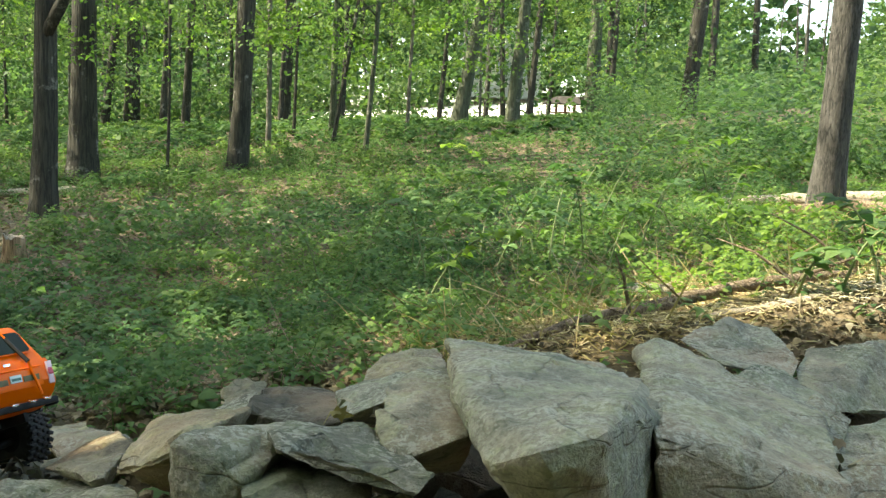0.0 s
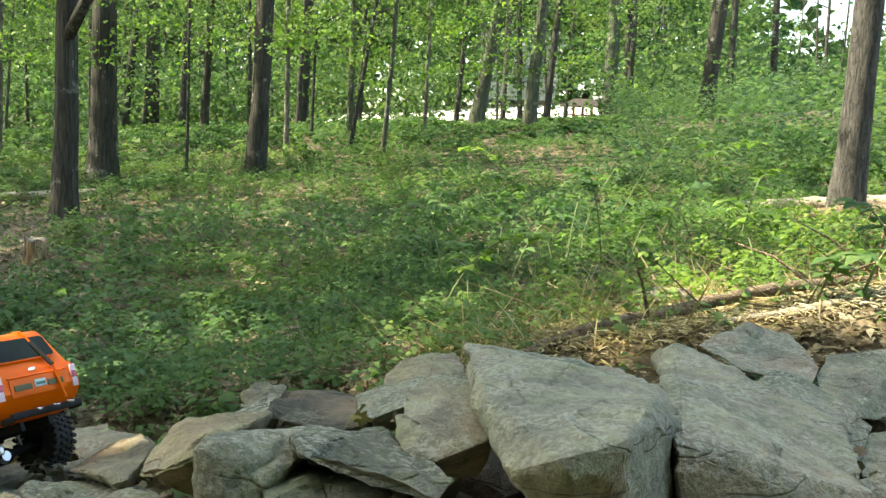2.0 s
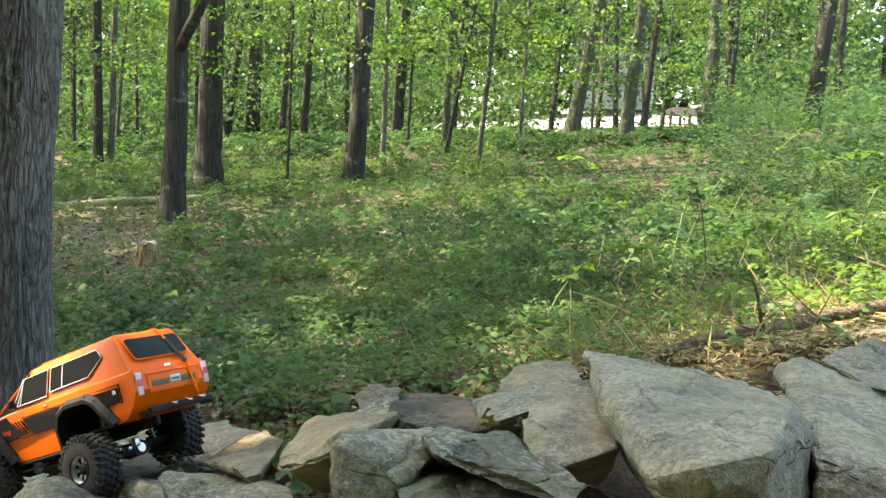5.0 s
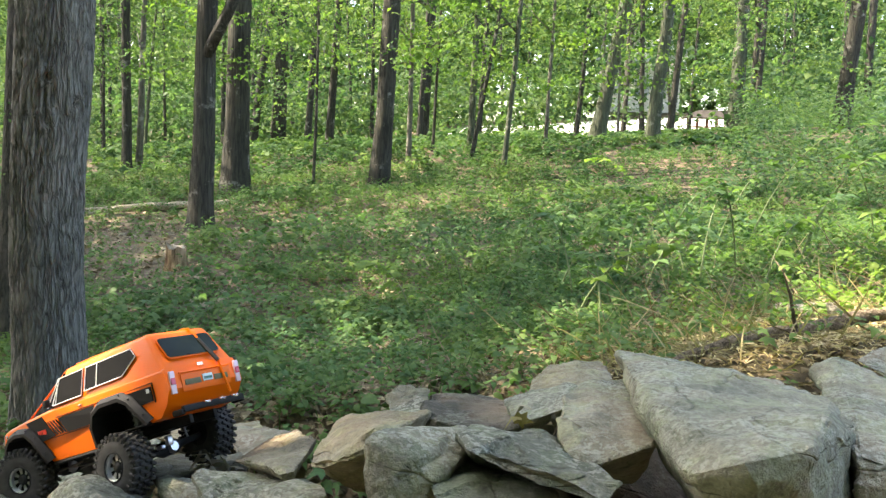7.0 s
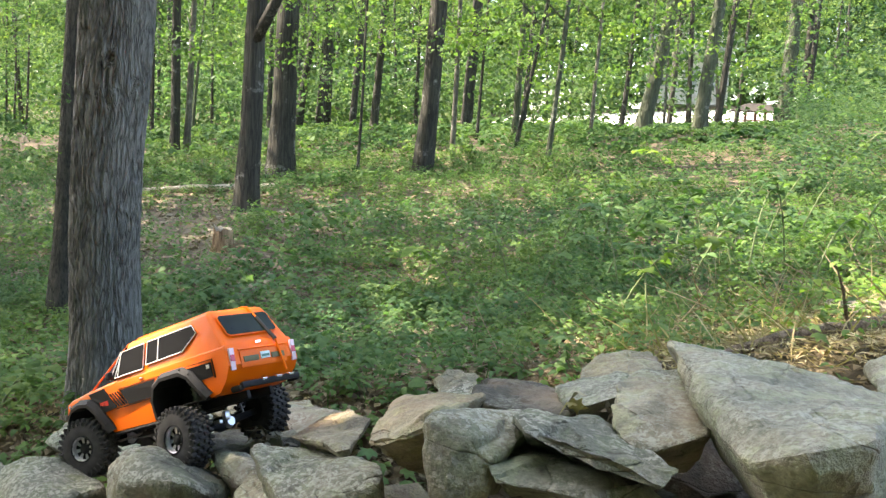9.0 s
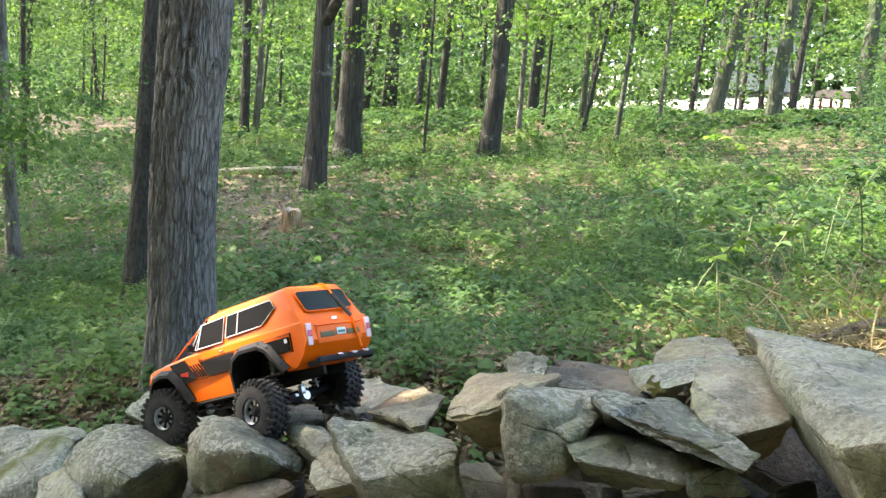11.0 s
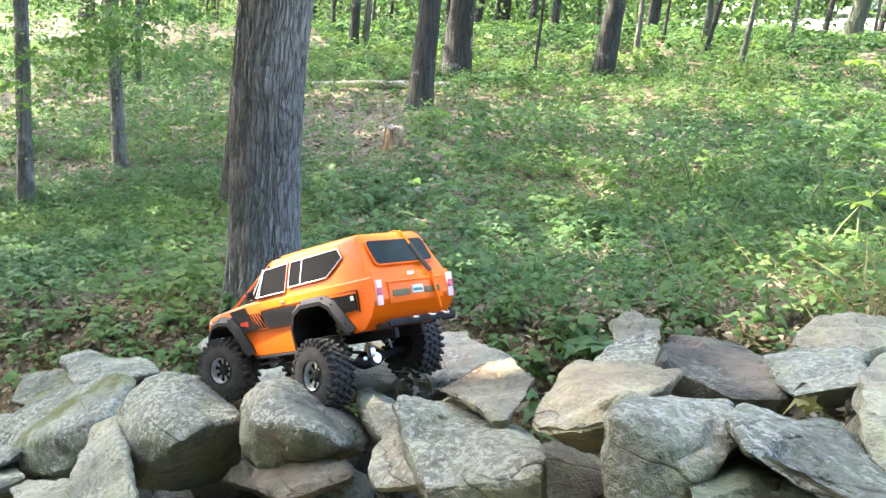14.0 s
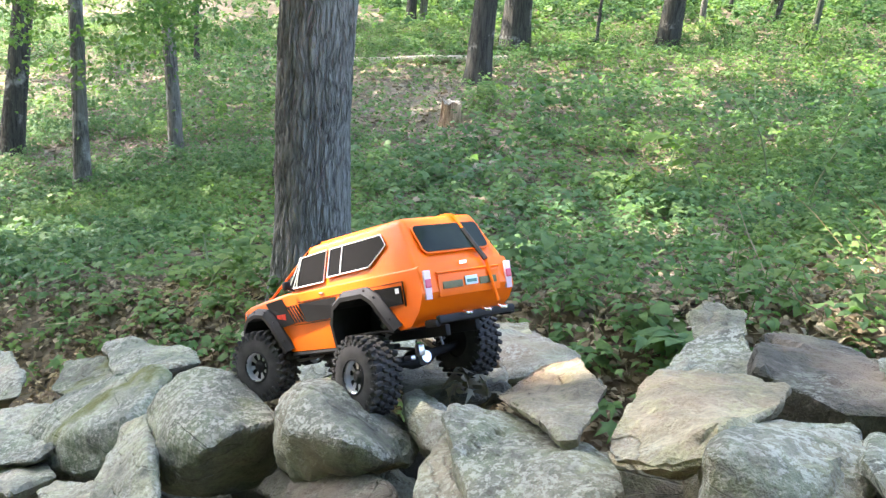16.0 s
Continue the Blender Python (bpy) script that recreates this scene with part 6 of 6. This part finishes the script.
bm = bmesh.new()
n, rows = 40, 10
grid = []
for i in range(rows + 1):
    z = -0.12 + 0.29 * i / rows
    ring = []
    for j in range(n):
        a = 2 * math.pi * j / n
        r = 0.085 * (1 + 0.5 * math.exp(-(z + 0.05) / 0.07) * (0.6 + 0.4 * math.sin(5 * a))) + 0.012 * noise.noise((math.cos(a) * 3, math.sin(a) * 3, z * 3))
        zz = z + (0.05 * noise.noise((math.cos(a) * 2.2, math.sin(a) * 2.2, 5)) if i == rows else 0)
        ring.append(bm.verts.new((r * math.cos(a), r * math.sin(a), zz)))
    grid.append(ring)
for a, c in zip(grid, grid[1:]):
    for j in range(n):
        bm.faces.new((a[j], a[(j + 1) % n], c[(j + 1) % n], c[j]))
stump = empty("tree_stump", pose(sx, sy, sz - 0.025) @ Matrix.Scale(0.86, 4))
part("stump_side", bm, STUMPWOOD, stump, smooth=60)
bm = bmesh.new()
cen = bm.verts.new((0.01, 0, 0.12))
rim_ = [bm.verts.new((v.x * 0.97, v.y * 0.97, v.z + 0.004)) for v in [Vector((0.085 * math.cos(2 * math.pi * j / n), 0.085 * math.sin(2 * math.pi * j / n), 0.17 + 0.05 * noise.noise((math.cos(2 * math.pi * j / n) * 2.2, math.sin(2 * math.pi * j / n) * 2.2, 5)))) for j in range(n)]]
for j in range(n):
    bm.faces.new((cen, rim_[j], rim_[(j + 1) % n]))
part("cut_face", bm, BLEACHED, stump, "pale cut wood on top of the stump", smooth=0)
tagged(stump, "weathered tree stump with a pale cut top in the undergrowth", "stump")


def fallen(name, pts, radii, mat, label, category, sides=10, twigs=0, seed=3):
    r = random.Random(seed)
    dense, rad = [], []
    P = [Vector(p) for p in pts]
    for i in range(len(P) - 1):
        for s in range(5):
            q = P[i].lerp(P[i + 1], s / 5)
            dense.append(q + Vector((r.uniform(-1, 1), r.uniform(-1, 1), r.uniform(-1, 1))) * radii[i] * 0.35)
            rad.append((radii[i] + (radii[i + 1] - radii[i]) * s / 5) * r.uniform(0.92, 1.1))
    dense.append(P[-1])
    rad.append(radii[-1])
    t = empty(name)
    part("limb", tube(dense, rad, sides, 0.08, seed), mat, t, smooth=180)
    for k in range(twigs):
        p = r.choice(dense)
        d = Vector((r.uniform(-1, 1), r.uniform(-0.6, 0.6), r.uniform(0.1, 0.9))).normalized() * r.uniform(0.15, 0.4)
        part("twig", tube([p, p + d * 0.5 + Vector((0, 0, 0.02)), p + d], [0.006, 0.004, 0.0015], 5), mat, t, smooth=180)
    return tagged(t, label, category)


def on_soil(x, y, up):
    return (x, y, soil(x, y) + up)


fallen("fallen_branch", [on_soil(0.05, 0.79, 0.025), on_soil(0.23, 0.94, 0.03), on_soil(0.42, 1.08, 0.04), on_soil(0.72, 1.24, 0.045), on_soil(0.86, 1.30, 0.045), on_soil(1.08, 1.42, 0.035)], [0.011, 0.015, 0.018, 0.018, 0.016, 0.010], DEADWOOD, "long brown fallen branch lying behind the wall", "branch", twigs=5)
fallen("log", [on_soil(0.44, 1.72, 0.03), on_soil(0.55, 1.48, 0.035)], [0.026, 0.032], BLEACHED, "short pale piece of a log in the litter", "log", seed=12)
fallen("fallen_branch", [on_soil(0.55, 0.85, 0.015), on_soil(0.74, 0.88, 0.02), on_soil(1.0, 0.98, 0.02)], [0.010, 0.013, 0.009], BLEACHED, "thin pale fallen branch on the ground", "branch", seed=8)
fallen("log", [on_soil(1.60, 5.6, 0.06), on_soil(2.0, 5.2, 0.075), on_soil(2.5, 4.72, 0.065)], [0.034, 0.042, 0.036], BLEACHED, "sunlit pale log lying in the undergrowth", "log", seed=5)
fallen("log", [on_soil(2.14, 4.3, 0.065), on_soil(2.18, 3.9, 0.07), on_soil(2.28, 3.5, 0.065)], [0.040, 0.046, 0.042], BLEACHED, "short sunlit pale log on the forest floor", "log", seed=9)
fallen("log", [on_soil(1.72, 4.36, 0.06), on_soil(1.98, 4.16, 0.085), on_soil(2.35, 3.65, 0.06)], [0.030, 0.040, 0.036], DEADWOOD, "brown fallen log beside a tree", "log", seed=6)
fallen("log", [on_soil(-7.4, 8.6, 0.05), on_soil(-6.2, 8.9, 0.06), on_soil(-5.2, 9.0, 0.05)], [0.035, 0.045, 0.04], BLEACHED, "pale log on the forest floor", "log", seed=7)
for k in range(14):
    x, y = rnd.uniform(-3.5, 1.4), rnd.uniform(0.75, 2.6)
    a, L = rnd.uniform(0, 3.14), rnd.uniform(0.15, 0.5)
    fallen("stick", [on_soil(x, y, 0.015), on_soil(x + math.cos(a) * L * 0.5, y + math.sin(a) * L * 0.5, 0.03), on_soil(x + math.cos(a) * L, y + math.sin(a) * L, 0.015)], [0.004, 0.005, 0.002], DEADWOOD, "thin dry stick on the forest floor", "stick", 6, seed=30 + k)

# pale road and house added for the bright band beyond the woods, and a pavilion
xs_, ys_ = np.linspace(-11, 3.5, 30), np.linspace(38, 51, 9)
bm = bmesh.new()
gridv = [[bm.verts.new((x, y + 0.03 * x, ground_z(x, y + 0.03 * x) + 0.09)) for x in xs_] for y in ys_]
for a, c in zip(gridv, gridv[1:]):
    for j in range(len(xs_) - 1):
        bm.faces.new((a[j], a[j + 1], c[j + 1], c[j]))
tagged(part("road", bm, ROAD, None, smooth=180), "pale gravel slope added as a bright band beyond the woods", "road", kind="structure")
hut = empty("pavilion", pose(1.72, 36.0, ground_z(1.72, 36) - 0.03) @ Matrix.Scale(0.52, 4))
for dx in (-1.4, -0.7, 0.0, 0.7, 1.4):
    for dy in (-0.9, 0.9):
        part("post", box((0.13, 0.13, 1.55), (dx, dy, 0.775), 0.01), SHED, hut)
for dz in (0.45, 0.85):
    part("rail", box((2.9, 0.06, 0.10), (0, -0.9, dz), 0.008), SHED, hut)
for k in range(14):
    part("baluster", box((0.04, 0.04, 0.40), (-1.3 + 0.2 * k, -0.9, 0.65)), SHED, hut)
bm = bmesh.new()
v = [bm.verts.new(p) for p in ((-1.8, -1.3, 1.53), (1.8, -1.3, 1.53), (1.8, 1.3, 1.53), (-1.8, 1.3, 1.53), (-0.7, 0, 2.15), (0.7, 0, 2.15))]
for f in ((0, 1, 5, 4), (2, 3, 4, 5), (1, 2, 5), (3, 0, 4), (3, 2, 1, 0)):
    bm.faces.new([v[i] for i in f])
part("roof", bm, ROOF, hut, "dark hipped roof", smooth=0)
tagged(hut, "small open red-brown wooden pavilion with a dark roof", "pavilion")
# pale sky reflection put into the pane colour
PANE = plain("sky_lit_pane", (0.45, 0.48, 0.5), 0.2, 0, 4, 0.1, 0.0)
# house block added to stand in for the white glare past the trees
house = empty("house", pose(-1.6, 62, ground_z(-1.6, 62)))
part("wall", box((5.2, 6, 3.2), (0, 0, 1.6)), PLASTER, house)
bm = bmesh.new()
v = [bm.verts.new(p) for p in ((-2.9, -3.4, 3.2), (2.9, -3.4, 3.2), (2.9, 3.4, 3.2), (-2.9, 3.4, 3.2), (-2.9, 0, 5.0), (2.9, 0, 5.0))]
for f in ((0, 1, 5, 4), (2, 3, 4, 5), (1, 2, 5), (3, 0, 4), (3, 2, 1, 0)):
    bm.faces.new([v[i] for i in f])
part("roof", bm, PLASTER, house, smooth=0)
for dx in (-1.5, 0.2, 1.6):
    part("window", box((0.9, 0.1, 1.2), (dx, -3.02, 1.7)), PANE, house)
tagged(house, "pale house shape added as the bright area beyond the woods", "house")


# ---- dry leaves caught between the stones ----
YELLOW_LEAF = leaf_material("yellowed_leaf", [(0.30, 0.26, 0.07), (0.25, 0.22, 0.08), (0.22, 0.15, 0.06)], 0.3)


def leaf_cluster(at, n, size, mat, label, seed):
    h = np.random.default_rng(seed)
    pos = np.array(at) + h.normal(0, 1, (n, 3)) * np.array([size * 0.7, size * 0.5, size * 0.25])
    ln = size * h.uniform(0.7, 1.4, n)
    ob = leaves("dry_leaves", pos, unit(h.normal(0, 1, (n, 3)) * np.array([1, 1, 0.5])), unit(h.normal(0, 0.7, (n, 3)) + np.array([0, -0.3, 1])), ln, ln * 0.7, mat, "lobed", droop=0.75)
    return tagged(ob, label, "dry leaves")


leaf_cluster((-0.11, -0.25, 0.79), 3, 0.022, YELLOW_LEAF, "curled yellow-green leaves caught between stones", 1)
leaf_cluster((-0.08, -0.20, 0.78), 4, 0.022, LITTER, "curled brown dead leaves between the stones", 2)
leaf_cluster((-1.37, 0.42, 0.35), 6, 0.030, LITTER, "small heap of brown dead leaves on a stone", 3)
leaf_cluster((0.58, 0.04, 0.69), 5, 0.035, LITTER, "rusty brown dead leaf among the stones", 4)
leaf_cluster((-0.65, -0.00, 0.59), 14, 0.030, LITTER, "rusty clump of dead leaves between the stones", 5)

# ---- brambles and seedlings ----
def cane(x, y, h, reach, a, mat, leaf, n, seed, label, kindname="bramble"):
    """An arching stem with leaves along it."""
    r = random.Random(seed)
    z0 = soil(x, y)
    t = empty(kindname)
    pts = []
    for i in range(9):
        s = i / 8
        pts.append((x + math.cos(a) * reach * s ** 1.4, y + math.sin(a) * reach * s ** 1.4, z0 - 0.02 + h * math.sin(s * 1.75) / math.sin(1.57)))
    part("stem", tube(pts, [0.005 - 0.0036 * i / 8 for i in range(9)], 6), STEM, t, smooth=180)
    pos, way, up, ln = [], [], [], []
    for k in range(n):
        s = 0.3 + 0.7 * (k + 1) / n
        f = s * 8
        i = min(int(f), 7)
        p = Vector(pts[i]).lerp(Vector(pts[i + 1]), f - i)
        b0 = a + (1.2 if k % 2 else -1.2) + r.uniform(-0.4, 0.4)
        for da in (-0.7, 0, 0.7):
            pos.append(tuple(p))
            way.append((math.cos(b0 + da), math.sin(b0 + da), r.uniform(-0.15, 0.45)))
            up.append((r.gauss(0, 0.2), r.gauss(0, 0.2), 1))
            ln.append(leaf * r.uniform(0.7, 1.25) * (1.15 if da == 0 else 0.85))
    pos, way, up, ln = np.array(pos), np.array(way), unit(np.array(up)), np.array(ln)
    leaves("foliage", pos, way, up, ln, ln * 0.62, mat, True, parent=t)
    return tagged(t, label, kindname)


for k, (x, y, h, reach, a) in enumerate([(-0.75, 3.6, 0.50, 0.35, 0.4), (0.30, 3.4, 0.62, 0.45, 0.3), (0.18, 2.9, 0.45, 0.40, 2.5), (0.75, 3.5, 0.60, 0.5, 0.2), (1.05, 3.1, 0.42, 0.4, 1.0),
                                         (-0.40, 2.8, 0.34, 0.30, 0.5), (-0.25, 1.9, 0.34, 0.35, 0.2), (-1.0, 2.5, 0.26, 0.25, 3.0), (-0.40, 3.7, 0.42, 0.4, 5.6), (0.55, 4.2, 0.80, 0.8, 0.3),
                                         (0.05, 4.4, 0.6, 0.5, 2.8), (0.95, 2.3, 0.30, 0.3, 2.0), (0.45, 2.4, 0.32, 0.3, 0.9), (1.2, 4.0, 0.55, 0.5, 4.0), (-0.1, 3.0, 0.4, 0.4, 1.4)]):
    cane(x, y, h, reach, a, LEAF_SUN, 0.075, 9, 60 + k, "light green arching bramble cane in the undergrowth")
for k, (x, y, h, reach, a) in enumerate([(-0.70, 0.72, 0.08, 0.10, 0.5), (-0.58, 0.70, 0.08, 0.10, 5.0), (-1.98, 0.82, 0.16, 0.14, 0.9), (-2.15, 1.0, 0.16, 0.14, 2.6),
                                         (0.86, 0.92, 0.20, 0.16, 0.4), (0.98, 0.98, 0.24, 0.16, 2.2), (0.78, 1.0, 0.18, 0.14, 5.2), (-1.2, 1.1, 0.16, 0.14, 0.3), (-1.75, 0.95, 0.14, 0.12, 5.5)]):
    cane(x, y, h, reach, a, LEAF_LOW, 0.062, 7, 90 + k, "young maple seedling with broad green leaves", "seedling")
for k, (x, y, h, reach, a) in enumerate([(-0.62, 2.35, 0.34, 0.22, 0.6), (-0.30, 2.55, 0.40, 0.25, 2.4), (-0.02, 2.30, 0.36, 0.24, 0.2), (0.22, 2.65, 0.44, 0.28, 1.2), (-0.85, 2.9, 0.40, 0.26, 3.6), (-0.45, 3.2, 0.46, 0.3, 5.0),
                                         (0.40, 3.0, 0.48, 0.3, 4.2), (-1.35, 3.1, 0.34, 0.24, 0.9), (-0.15, 2.0, 0.26, 0.2, 1.9), (0.05, 3.6, 0.5, 0.34, 0.1), (-1.1, 3.7, 0.42, 0.3, 2.0), (0.62, 2.75, 0.4, 0.28, 0.7)]):
    cane(x, y, h, reach, a, LEAF_SEED, 0.062, 10, 120 + k, "young green shrub with drooping leaves in the undergrowth", "shrub")
